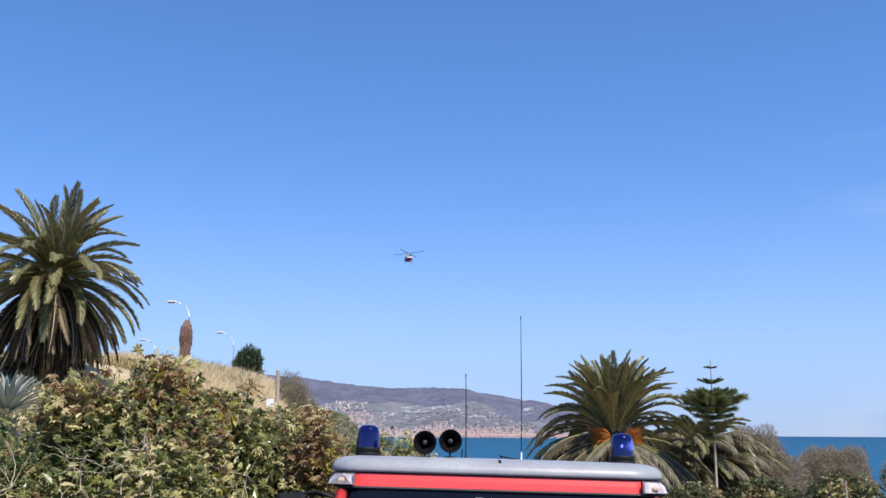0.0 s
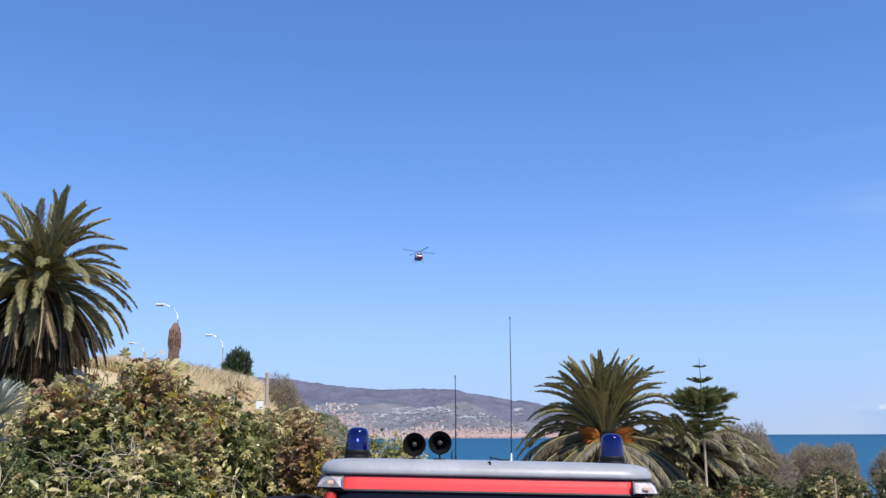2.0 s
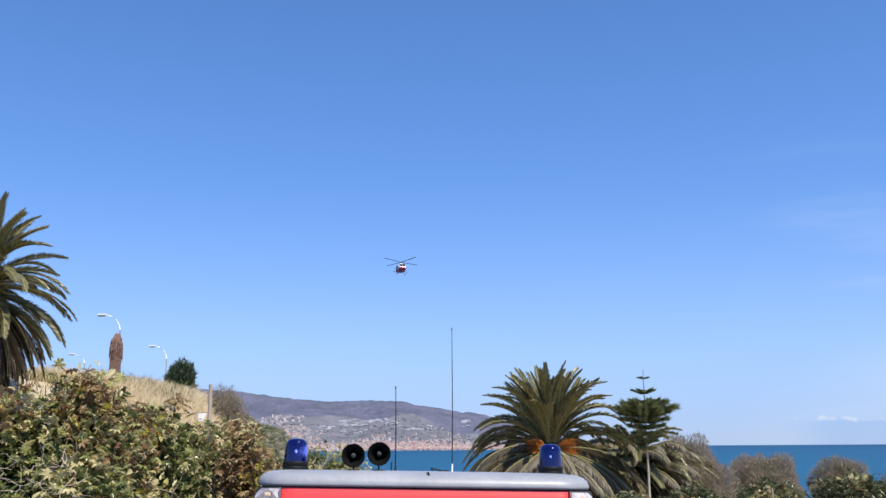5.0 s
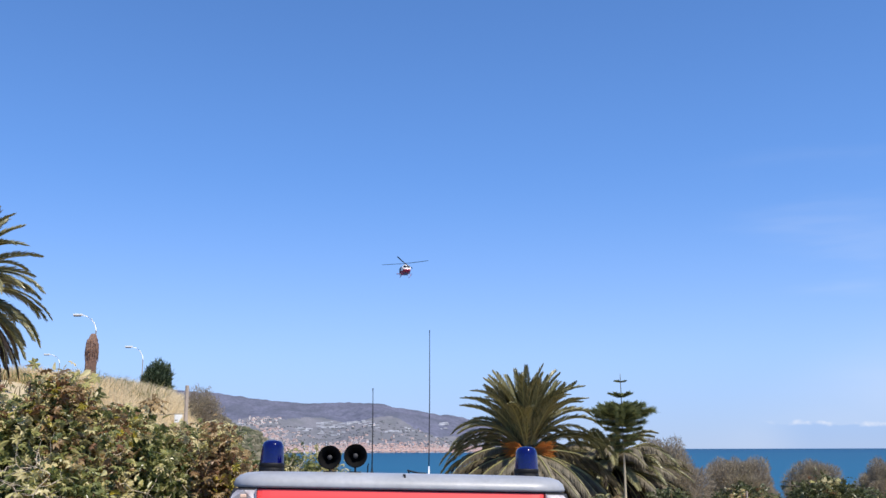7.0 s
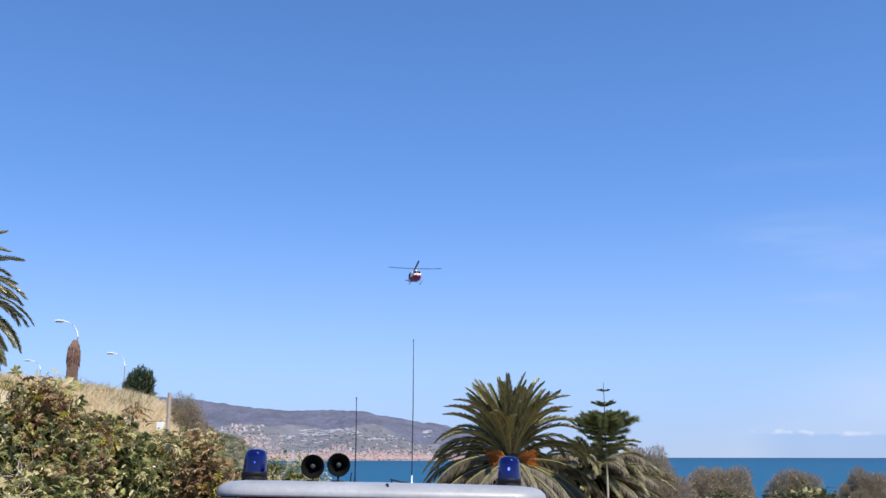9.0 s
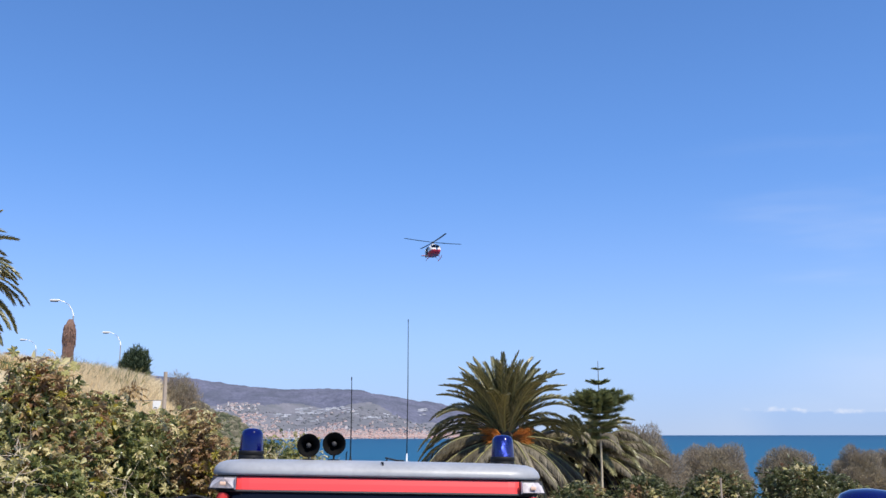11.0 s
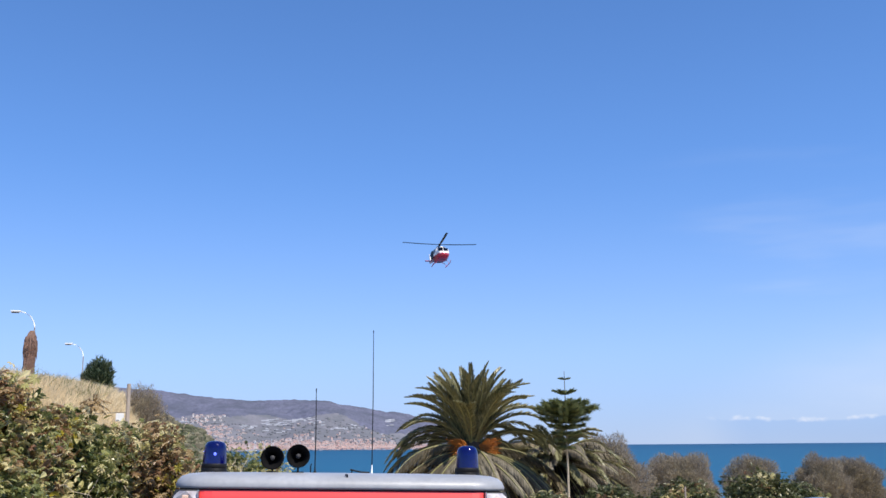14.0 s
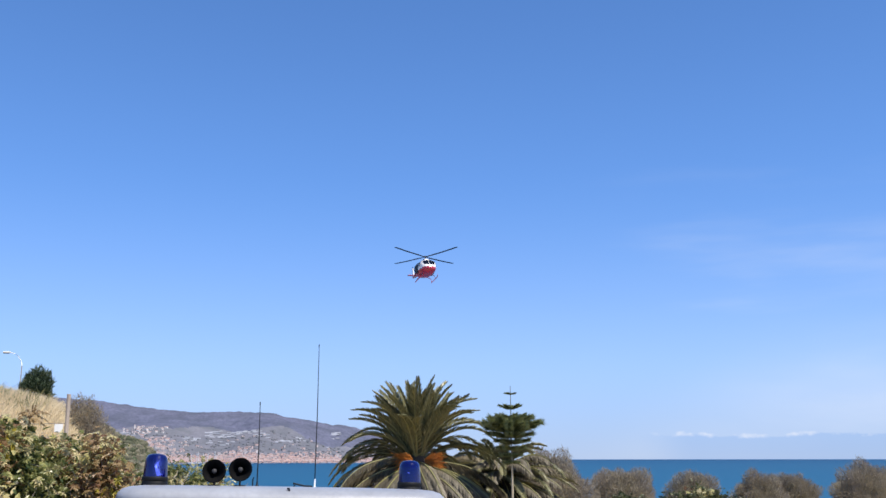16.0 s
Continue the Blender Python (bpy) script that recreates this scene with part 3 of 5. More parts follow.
def fire_vehicle():
    """Front at y = 0, its length along +y; the roof of the cab about 2.1 m high."""
    car = thing("fire_vehicle", pose(0.256, 5.235, -0.008, -1.9, 1.35, 0), "parked red fire vehicle with grey roof, blue beacons and horns", "fire vehicle", "fire vehicles")
    hx = 0.945
    # lower body and bonnet-less cab up to the window line
    rings = [rounded_ring(hx - 0.05, -0.33, 4.3, 0.16, 0.34), rounded_ring(hx - 0.005, -0.40, 4.35, 0.18, 0.50), rounded_ring(hx, -0.38, 4.36, 0.2, 0.9), rounded_ring(hx - 0.01, -0.32, 4.34, 0.2, 1.2)]
    part("body", mesh_of("body", *loft(rings), M["red"], smooth=False), car, "red painted body")
    bm = bmesh.new()
    box(bm, 0, -0.42, 0.45, 1.8, 0.16, 0.26, 0.04)
    part("bumper", bm_mesh("bumper", bm, M["black"]), car, "black bumper")
    rings = [rounded_ring(hx - 0.012, -0.318, 4.33, 0.2, 1.2), rounded_ring(hx - 0.03, -0.10, 4.3, 0.2, 1.72), rounded_ring(hx - 0.04, 0.0, 4.28, 0.2, 1.952)]
    part("cabin_glass", mesh_of("cabin_glass", *loft(rings), M["glass"], smooth=False), car, "dark windscreen and side glass")
    for sx in (-1, 1):
        v, f = tube([(sx * (hx - 0.045), -0.30, 1.18), (sx * (hx - 0.06), -0.10, 1.72), (sx * (hx - 0.085), 0.035, 1.93)], [0.045, 0.04, 0.035], 8)
        part("pillar", mesh_of("pillar", v, f, M["red"], smooth=True), car, "red windscreen pillar")
        for py, wide in ((0.95, 0.10), (2.2, 0.12), (4.0, 0.5)):
            bm = bmesh.new()
            box(bm, sx * (hx - 0.005), py, 1.55, 0.03, wide, 0.76, 0.008)
            part("side_pillar", bm_mesh("side_pillar", bm, M["red"]), car)
        # mirrors on black arms
        bm = bmesh.new()
        box(bm, sx * (hx + 0.165), -0.12, 1.80, 0.17, 0.07, 0.24, 0.03)
        mir = part("side_mirror", bm_mesh("side_mirror", bm, M["black"]), car, "black door mirror")
        v, f = tube([(sx * (hx - 0.05), 0.06, 1.90), (sx * (hx + 0.05), -0.06, 1.925), (sx * (hx + 0.15), -0.12, 1.91)], [0.014, 0.013, 0.013], 8)
        part("arm", mesh_of("arm", v, f, M["black"], smooth=True), mir)
        bm = bmesh.new()
        box(bm, sx * (hx + 0.165), -0.082, 1.80, 0.14, 0.008, 0.2, 0.003)
        part("mirror_glass", bm_mesh("mirror_glass", bm, M["mirror"]), mir)
        bm = bmesh.new()
        box(bm, sx * 0.72, -0.405, 0.78, 0.24, 0.05, 0.2, 0.02)
        part("headlight", bm_mesh("headlight", bm, M["lens_clear"]), car, "clear headlight")
    # seal over the windscreen, red band, grey roof cap
    seal = loft([rounded_ring(hx - 0.03, -0.008, 4.285, 0.2, 1.950, 8), rounded_ring(hx - 0.02, -0.014, 4.29, 0.2, 1.957, 8), rounded_ring(hx - 0.022, -0.010, 4.29, 0.2, 1.964, 8)])
    part("seal", mesh_of("seal", *seal, M["grey_trim"], smooth=False), car, "grey rubber windscreen seal")
    band = loft([rounded_ring(hx - 0.018, -0.006, 4.292, 0.21, 1.965, 8), rounded_ring(hx - 0.014, 0.004, 4.294, 0.21, 2.0, 8), rounded_ring(hx - 0.012, 0.016, 4.296, 0.21, 2.033, 8)])
    part("red_band", mesh_of("red_band", *band, M["red"], smooth=False), car, "bright red band over the windscreen")
    gap = loft([rounded_ring(hx - 0.022, 0.026, 4.288, 0.21, 2.032, 8), rounded_ring(hx - 0.022, 0.026, 4.288, 0.21, 2.043, 8)])
    part("roof_joint", mesh_of("roof_joint", *gap, M["black"]), car, "dark joint under the roof cap")
    cap = [rounded_ring(hx - 0.004, 0.006, 4.30, 0.22, 2.041, 8), rounded_ring(hx, 0.004, 4.302, 0.22, 2.056, 8), rounded_ring(hx - 0.008, 0.018, 4.295, 0.22, 2.085, 8), rounded_ring(hx - 0.028, 0.048, 4.27, 0.22, 2.108, 8),
           rounded_ring(hx - 0.065, 0.10, 4.23, 0.21, 2.122, 8), rounded_ring(hx - 0.14, 0.2, 4.15, 0.2, 2.130, 8), rounded_ring(hx - 0.4, 0.5, 3.9, 0.2, 2.134, 8)]
    part("roof_cap", mesh_of("roof_cap", *loft(cap), M["grey_cap"], smooth=True), car, "light grey rounded roof cap")
    # corner marker lights that wrap round the ends of the band
    for sx in (-1, 1):
        def slab(x0, x1t, x1b, z0, z1, out, back):
            front = [(sx * x0, -0.006 - out, z0), (sx * (x0 + x1b) / 2, 0.004 - out, z0), (sx * x1b, 0.075 - out, z0), (sx * x1t, 0.085 - out, z1), (sx * (x0 + x1t) / 2, 0.022 - out, z1), (sx * x0, 0.014 - out, z1)]
            rear = [(x * 0.985, y + back, z) for x, y, z in front]
            return loft([rear, front] if sx > 0 else [rear[::-1], front[::-1]])
        mk = part("marker_light", mesh_of("marker_light", *slab(0.792, 0.928, 0.950, 1.964, 2.034, 0.004, 0.10), M["grey_trim"]), car, "clear corner marker light in a dark frame")
        part("marker_lens", mesh_of("marker_lens", *slab(0.802, 0.920, 0.942, 1.971, 2.027, 0.012, 0.03), M["lens_clear"]), mk, "clear ribbed lens")
        bm = bmesh.new()
        box(bm, sx * 0.862, -0.010, 1.996, 0.034, 0.012, 0.020, 0.005)
        part("marker_bulb", bm_mesh("marker_bulb", bm, M["lens_amber"]), mk, "warm bulb behind the lens")
        bm = bmesh.new()
        box(bm, sx * 0.794, -0.014, 1.999, 0.006, 0.016, 0.068, 0.001)
        part("marker_edge", bm_mesh("marker_edge", bm, M["chrome"]), mk, "bright edge strip")
    for sx in (-1, 1):
        bm = bmesh.new()
        box(bm, sx * (hx + 0.002), 0.42, 0.86, 0.012, 0.96, 0.70, 0.004)
        door = part("door", bm_mesh("door", bm, M["red"]), car, "red cab door")
        bm = bmesh.new()
        box(bm, sx * (hx + 0.02), 0.78, 1.08, 0.03, 0.14, 0.025, 0.008)
        part("door_handle", bm_mesh("door_handle", bm, M["black"]), door, "black door handle")
        v, f = tube([(sx * 0.28, -0.345, 1.20), (sx * 0.34, -0.24, 1.42), (sx * 0.42, -0.14, 1.66)], [0.010, 0.008, 0.006], 6)
        part("wiper", mesh_of("wiper", v, f, M["black"]), car, "black windscreen wiper")
    for k in range(5):
        bm = bmesh.new()
        box(bm, 0, -0.402, 0.70 + 0.045 * k, 1.05, 0.02, 0.02, 0.004)
        part("grille_bar", bm_mesh("grille_bar", bm, M["black"]), car)
    # unreadable white lettering at the top of the windscreen
    for x0, w in ((-0.10, 0.05), (-0.035, 0.02), (0.02, 0.03)):
        bm = bmesh.new()
        box(bm, x0, -0.05, 1.895, w, 0.004, 0.05, 0.001)
        part("lettering", bm_mesh("lettering", bm, M["white"]), car, "white lettering bars", pose(0, 0, 0))
    # washer nozzle on the cap
    bm = bmesh.new()
    box(bm, 0.012, 0.052, 2.113, 0.010, 0.016, 0.012, 0.002)
    box(bm, 0.008, 0.060, 2.121, 0.016, 0.010, 0.010, 0.002)
    part("nozzle", bm_mesh("nozzle", bm, M["black"]), car, "small black washer nozzle")
    refl = [beacon(car, -0.760, 0.46, 2.119), beacon(car, 0.766, 0.46, 2.112)]
    horn(car, -0.416, 0.40, 2.214, 2.13)
    horn(car, -0.267, 0.40, 2.226, 2.13)
    antenna(car, -0.160, 0.965, 2.13, 2.68, -0.012)
    antenna(car, 0.280, 1.93, 2.13, 3.23, -0.016, True)
    v, f = tube([(-0.19, 0.72, 2.13), (-0.19, 0.72, 2.175), (-0.185, 0.72, 2.19)], [0.004, 0.004, 0.003], 6)
    part("stub_aerial", mesh_of("stub_aerial", v, f, M["black"]), car)
    v, f = tube([(0.11, 1.9, 2.133), (0.13, 1.9, 2.15), (0.115, 1.9, 2.165), (0.20, 1.9, 2.147), (0.26, 1.92, 2.145)], [0.006] * 5, 6)
    part("cable", mesh_of("cable", v, f, M["black"]), car, "black antenna cable on the roof")
    for x in (-0.78, 0.78):
        for y in (0.55, 3.35):
            wheel(car, x, y)
    return car, refl


# ---- helicopter ----
def section(y, cz, hw, up, dn, n=20, sq=2.6):
    pts = []
    for i in range(n):
        a = 2 * math.pi * i / n
        c, s = math.cos(a), math.sin(a)
        k = (abs(c) ** sq + abs(s) ** sq) ** (-1 / sq)
        pts.append((hw * c * k, y, cz + (up if s > 0 else dn) * s * k))
    return pts


def helicopter():
    """Nose along -y; the origin lies in the middle of the cabin."""
    h = thing("helicopter", pose(0, 380, 70), "red and white twin-engined rescue helicopter with four-bladed rotor, flying", "helicopter")
    rings = [section(-3.30, -0.60, 0.15, 0.12, 0.12), section(-3.12, -0.55, 0.55, 0.32, 0.36), section(-2.78, -0.45, 0.94, 0.52, 0.64), section(-2.38, -0.30, 1.16, 0.86, 0.90), section(-1.98, -0.15, 1.28, 1.14, 1.08),
             section(-1.3, -0.08, 1.36, 1.24, 1.17), section(0.6, -0.05, 1.40, 1.22, 1.2), section(1.8, 0.0, 1.32, 1.15, 1.1), section(2.8, 0.2, 0.95, 0.8, 0.85), section(3.8, 0.38, 0.6, 0.5, 0.6)]
    v, f = loft(rings)
    idx = []
    for q in f:
        z = sum(v[i][2] for i in q) / len(q)
        y = sum(v[i][1] for i in q) / len(q)
        idx.append(0 if z < -0.40 else 1)
    part("fuselage", mesh_of("fuselage", v, f, M["heli_red"], M["heli_white"], smooth=True, index=idx), h, "red lower and white upper fuselage")
    v, f = loft([section(3.6, 0.42, 0.62, 0.5, 0.55, 14, 2.2), section(5.5, 0.55, 0.42, 0.36, 0.40, 14, 2.2), section(8.6, 0.8, 0.22, 0.22, 0.24, 14, 2.2)])
    tail = part("tail_boom", mesh_of("tail_boom", v, f, M["heli_red"], smooth=True), h, "tapered red tail boom")
    v, f = loft([[(-0.09, 8.0, 0.9), (0.09, 8.0, 0.9), (0.09, 8.9, 0.75), (-0.09, 8.9, 0.75)], [(-0.05, 8.9, 2.5), (0.05, 8.9, 2.5), (0.05, 9.4, 2.5), (-0.05, 9.4, 2.5)]])
    part("fin", mesh_of("fin", v, f, M["heli_white"]), tail, "white tail fin")
    bm = bmesh.new()
    box(bm, 0, 6.6, 0.55, 2.9, 0.65, 0.09, 0.03)
    part("stabiliser", bm_mesh("stabiliser", bm, M["heli_red"]), tail)
    global tail_rotor
    tr = tail_rotor = part("tail_rotor", lathe([(0.05, 0.0), (0.09, 0.05), (0.05, 0.12)], 10, M["blade"], "tail_rotor"), tail, "", pose(0.12, 9.15, 2.35, 0, 90, 0))
    for a in (0, 180):
        bm = bmesh.new()
        box(bm, 0.68, 0, 0.09, 1.25, 0.2, 0.03, 0.008)
        part("tail_blade", bm_mesh("tail_blade", bm, M["blade"]), tr, "", pose(0, 0, 0, 0, 0, a))
    # engine cowling, intake and mast
    v, f = loft([section(-1.1, 1.1, 0.35, 0.22, 0.3, 16), section(-0.6, 1.2, 0.62, 0.36, 0.4, 16), section(0.6, 1.25, 0.7, 0.42, 0.5, 16), section(2.2, 1.1, 0.62, 0.38, 0.5, 16), section(3.2, 0.8, 0.35, 0.25, 0.4, 16)])
    cowl = part("engine_cowling", mesh_of("engine_cowling", v, f, M["heli_white"], smooth=True), h, "white engine cowling")
    for sx in (-1, 1):
        bm = bmesh.new()
        box(bm, sx * 0.42, -0.72, 1.32, 0.3, 0.25, 0.24, 0.04)
        part("intake", bm_mesh("intake", bm, M["black"]), cowl, "dark air intake")
    part("mast", lathe([(0.16, 1.4), (0.12, 1.6), (0.10, 2.05)], 12, M["grey_trim"], "mast"), h)
    # glazing
    for sx in (-1, 1):
        v = [(sx * 0.07, -2.84, 0.10), (sx * 0.84, -2.66, 0.06), (sx * 0.98, -2.16, 0.72), (sx * 0.07, -2.14, 0.98)]
        inner = [(x, y + 0.25, z - 0.15) for x, y, z in v]
        part("windscreen", mesh_of("windscreen", *loft([inner, v]), M["glass"]), h, "dark windscreen pane")
        v = [(sx * 0.10, -3.00, -0.52), (sx * 0.50, -2.86, -0.50), (sx * 0.62, -2.64, -0.22), (sx * 0.10, -2.76, -0.12)]
        inner = [(x, y + 0.3, z) for x, y, z in v]
        part("chin_window", mesh_of("chin_window", *loft([inner, v]), M["heli_red"]), h)
        bm = bmesh.new()
        box(bm, sx * 1.34, -0.95, 0.35, 0.10, 0.8, 0.75, 0.04)
        part("cockpit_door_window", bm_mesh("cockpit_door_window", bm, M["glass"]), h, "dark door window")
        # solid black panel imitates the shaded inside of the cabin doorway
        bm = bmesh.new()
        box(bm, sx * 1.385, 0.75, 0.05, 0.06, 2.2, 1.5, 0.02)
        part("cabin_door", bm_mesh("cabin_door", bm, M["black"]), h, "black panel for the dark inside of the open doorway")
        # skid with its cross tubes
        v, f = tube([(sx * 1.36, -2.55, -1.58), (sx * 1.36, -2.3, -1.80), (sx * 1.36, -1.9, -1.89), (sx * 1.36, 1.6, -1.89)], [0.06, 0.06, 0.065, 0.06], 8)
        skid = part("skid", mesh_of("skid", v, f, M["heli_red"], smooth=True), h, "red landing skid")
        for y in (-1.2, 1.0):
            v, f = tube([(sx * 0.5, y, -1.15), (sx * 1.1, y, -1.4), (sx * 1.36, y, -1.87)], [0.055, 0.05, 0.05], 8)
            part("cross_tube", mesh_of("cross_tube", v, f, M["heli_red"], smooth=True), skid)
    rotor = part("main_rotor", lathe([(0.14, -0.12), (0.3, -0.05), (0.3, 0.06), (0.12, 0.16)], 14, M["grey_trim"], "rotor_hub"), h, "", pose(0, 0.15, 2.1))
    for k in range(4):
        verts = []
        for r, w, t in ((0.3, 0.10, 0.05), (0.9, 0.12, 0.05), (1.3, 0.22, 0.035), (4.0, 0.22, 0.03), (6.9, 0.22, 0.025), (7.05, 0.12, 0.015)):
            up = 0.0045 * r * r
            verts.append([(w, -r, up - t), (w, -r, up + t * 0.5), (-w * 0.6, -r, up + t), (-w, -r, up), (-w * 0.6, -r, up - t)])
        part("blade", mesh_of("blade", *loft(verts), M["blade"]), rotor, "long dark rotor blade", pose(0, 0, 0, 0, 0, 90 * k))
    return h, rotor


# ---- plants ----
SWAY = []


def frond_mesh(name, length, start, droop, pairs, mats, leaf=0.5, seed=0, spread=44, hang=0.12, blade=1.0):
    """A feather leaf that leaves the origin along +x, start degrees above level, and bends down by droop degrees."""
    rng = random.Random(seed)
    n = 14
    pts, p = [], Vector((0, 0, 0))
    pts.append(p.copy())
    for k in range(n):
        a = radians(start - droop * ((k + 0.5) / n) ** 1.5)
        p = p + Vector((math.cos(a), 0, math.sin(a))) * (length / n)
        pts.append(p.copy())
    v, f = tube(pts, [0.032 * (1 - 0.85 * k / n) + 0.004 for k in range(n + 1)], 4)
    idx = [1] * len(f)
    for i in range(pairs):
        u = 0.12 + 0.88 * i / (pairs - 1)
        q = u * n
        k = min(int(q), n - 1)
        c = pts[k].lerp(pts[k + 1], q - k)
        d = (pts[k + 1] - pts[k]).normalized()
        up = Vector((0, 1, 0)).cross(d) * -1
        size = leaf * (math.sin(math.pi * (0.14 + 0.80 * u)) ** 0.62) * rng.uniform(0.90, 1.06)
        for s in (-1, 1):
            if rng.random() < 0.05:
                continue
            lean = radians(spread * (1 - 0.22 * u) + rng.uniform(-6, 6))
            lift = radians((34 - 70 * max(0.0, hang - 0.12)) + rng.uniform(-20, 20))
            side = Vector((0, s, 0)) * math.cos(lift) + up * math.sin(lift)
            way = d * math.cos(lean) + side * math.sin(lean)
            tip = c + way * size - Vector((0, 0, hang * size))
            mid = c + way * size * 0.5 - Vector((0, 0, 0.25 * hang * size))
            w = d.cross(way).normalized().cross(way) * (0.011 + 0.009 * rng.random()) * blade
            o = len(v)
            v += [c, mid + w, tip, mid - w]
            f.append((o, o + 1, o + 2, o + 3))
            idx.append(0)
    return mesh_of(name, v, f, *mats, index=idx)


def palm(name, crown, base_z, length, layers, label, seed, trunk_r=0.38, leaf=0.155, spread=44, gaps=()):
    """layers: (how many, first angle, bend, material, length factor)."""
    rng = random.Random(seed)
    x, y, z = crown
    p = thing(name, pose(x, y, base_z), label, "palm tree", "palms")
    hgt = z - base_z
    prof = [(trunk_r * 1.15, -0.3), (trunk_r, 0.4)]
    k = 0.4
    while k < hgt - 0.5:
        prof += [(trunk_r * rng.uniform(0.92, 0.98), k + 0.08), (trunk_r * rng.uniform(1.02, 1.08), k + 0.15)]
        k += 0.16
    prof += [(trunk_r * 1.2, hgt - 0.35), (trunk_r * 0.9, hgt), (trunk_r * 0.3, hgt + 0.25)]
    part("trunk", lathe(prof, 16, M["trunk"], "palm_trunk"), p, "rough brown palm trunk")
    for li, (count, start, droop, mat, scale) in enumerate(layers):
        meshes = [frond_mesh("frond", length * scale * s, start + j * 5 - 5, droop + j * 6, 170, (M[mat], M["rachis"]), leaf=leaf * length * (0.7 if mat in ("frond_dead_shade", "frond_hung") else 1.0), spread=spread, seed=seed * 31 + li * 7 + j, hang=0.72 if mat == "frond_old" else 0.30 if start < 45 and start > 0 else 0.12, blade=1.0 if start > -30 else 0.8) for j, s in enumerate((0.93, 1.0, 1.06))]
        off = rng.uniform(0, 360)
        for i in range(count):
            a = off + 360 * i / count + rng.uniform(-0.3, 0.3) * 360 / count
            if 0 < start < 62 and any(abs((a - g + 180) % 360 - 180) < 19 for g in gaps):
                continue
            fr = part("frond", rng.choice(meshes), p, "", pose(0.10 * math.cos(radians(a)), 0.10 * math.sin(radians(a)), hgt + rng.uniform(-0.12, 0.12) + (0.0 if start > 0 else -0.15), rng.uniform(-22, 22), rng.uniform(-6, 6), a))
            if start > -30:
                SWAY.append((fr, rng.uniform(0, 6.28), rng.uniform(1.6, 2.6), rng.uniform(0.6, 1.5)))
    return p


def fruit_stalks(palm_ob, hgt, seed):
    rng = random.Random(seed)
    for a in (212, 226, 312, 326, 20, 120):
        pieces = []
        for _ in range(150):
            d = radians(a + rng.uniform(-13, 13))
            e = rng.uniform(-1.1, 0.45)
            r = rng.uniform(0.6, 1.0)
            pieces.append(tube([(0.22 * math.cos(radians(a)), 0.22 * math.sin(radians(a)), 0.05), (0.6 * r * math.cos(d), 0.6 * r * math.sin(d), 0.12 + 0.2 * e), (r * math.cos(d), r * math.sin(d), 0.16 + 0.5 * e)], [0.012, 0.014, 0.012], 4))
        part("fruit_stalk", mesh_of("fruit_stalk", *joined(pieces), M["fruit"]), palm_ob, "orange fruit stalks", pose(0, 0, hgt - 0.1))


def norfolk_pine(x, y, base, top):
    rng = random.Random(5)
    t = thing("norfolk_pine", pose(x, y, base), "young Norfolk Island pine with tiered dark green branches", "pine tree")
    hgt = top - base
    v, f = tube([(0, 0, -0.2), (0.02, 0, hgt * 0.5), (0, 0, hgt)], [0.05, 0.036, 0.008], 8)
    part("trunk", mesh_of("trunk", v, f, M["pine_bark"], smooth=True), t, "slender pale trunk")
    tiers = ((0.27, 0.17, 4, 8), (0.74, 0.36, 7, 16), (1.04, 0.46, 7, 10), (1.16, 0.74, 9, 8), (1.29, 0.92, 10, 4), (1.44, 0.78, 9, 6), (1.60, 0.68, 9, 4), (1.78, 0.56, 8, 4), (1.98, 0.46, 8, 2), (2.18, 0.36, 7, 0), (2.38, 0.26, 6, -4))
    for drop, r, count, tilt in tiers:
        off = rng.uniform(0, 360)
        for i in range(count):
            pieces = []
            n = 9
            length = r * rng.uniform(0.88, 1.08)
            spine = [Vector((length * k / n, 0, length * (0.08 * (k / n) ** 2 + math.tan(radians(tilt)) * k / n))) for k in range(n + 1)]
            pieces.append(tube(spine, [0.014] * n + [0.006], 4))
            bushy = 1.0 if drop > 1.0 else 0.35
            for k in range(int(430 * length + 40)):
                u = rng.uniform(0.06, 1) * n
                j = min(int(u), n - 1)
                c = spine[j].lerp(spine[j + 1], u - j)
                w = Vector((rng.uniform(0.35, 0.8), rng.choice((-1, 1)) * rng.uniform(0.2, 1.0), rng.uniform(-0.35 * bushy, 0.30 + 0.55 * bushy))).normalized()
                ll = rng.uniform(0.12, 0.27) * (0.25 + 0.85 * length)
                side = w.cross(Vector((0, 0, 1))).normalized() * 0.016
                up = Vector((0, 0, 0.016))
                pieces.append(([c - side, c + side, c + w * ll], [(0, 1, 2)]))
                pieces.append(([c - up, c + up, c + w * ll], [(0, 1, 2)]))
            part("branch", mesh_of("branch", *joined(pieces), M["needle"]), t, "", pose(0, 0, hgt - drop, 0, 0, off + 360 * i / count + rng.uniform(-8, 8)))


def leaf_shape(lobes):
    """A deeply cut palmate leaf about 1 across in the xy plane, its lobes drooping, as vertices and faces."""
    v = [(0, 0, 0)]
    for i in range(lobes):
        a = radians(-140 + 280 * i / (lobes - 1))
        r = 0.60 - 0.22 * abs(i - (lobes - 1) / 2) / (lobes / 2)
        v.append((r * math.sin(a), r * math.cos(a), -0.16))
    for i in range(lobes + 1):
        a = radians(-140 + 280 * (i - 0.5) / (lobes - 1))
        v.append((0.31 * math.sin(a), 0.31 * math.cos(a), 0.02))
    return np.array(v), [(0, lobes + 1 + i, 1 + i, lobes + 2 + i) for i in range(lobes)]


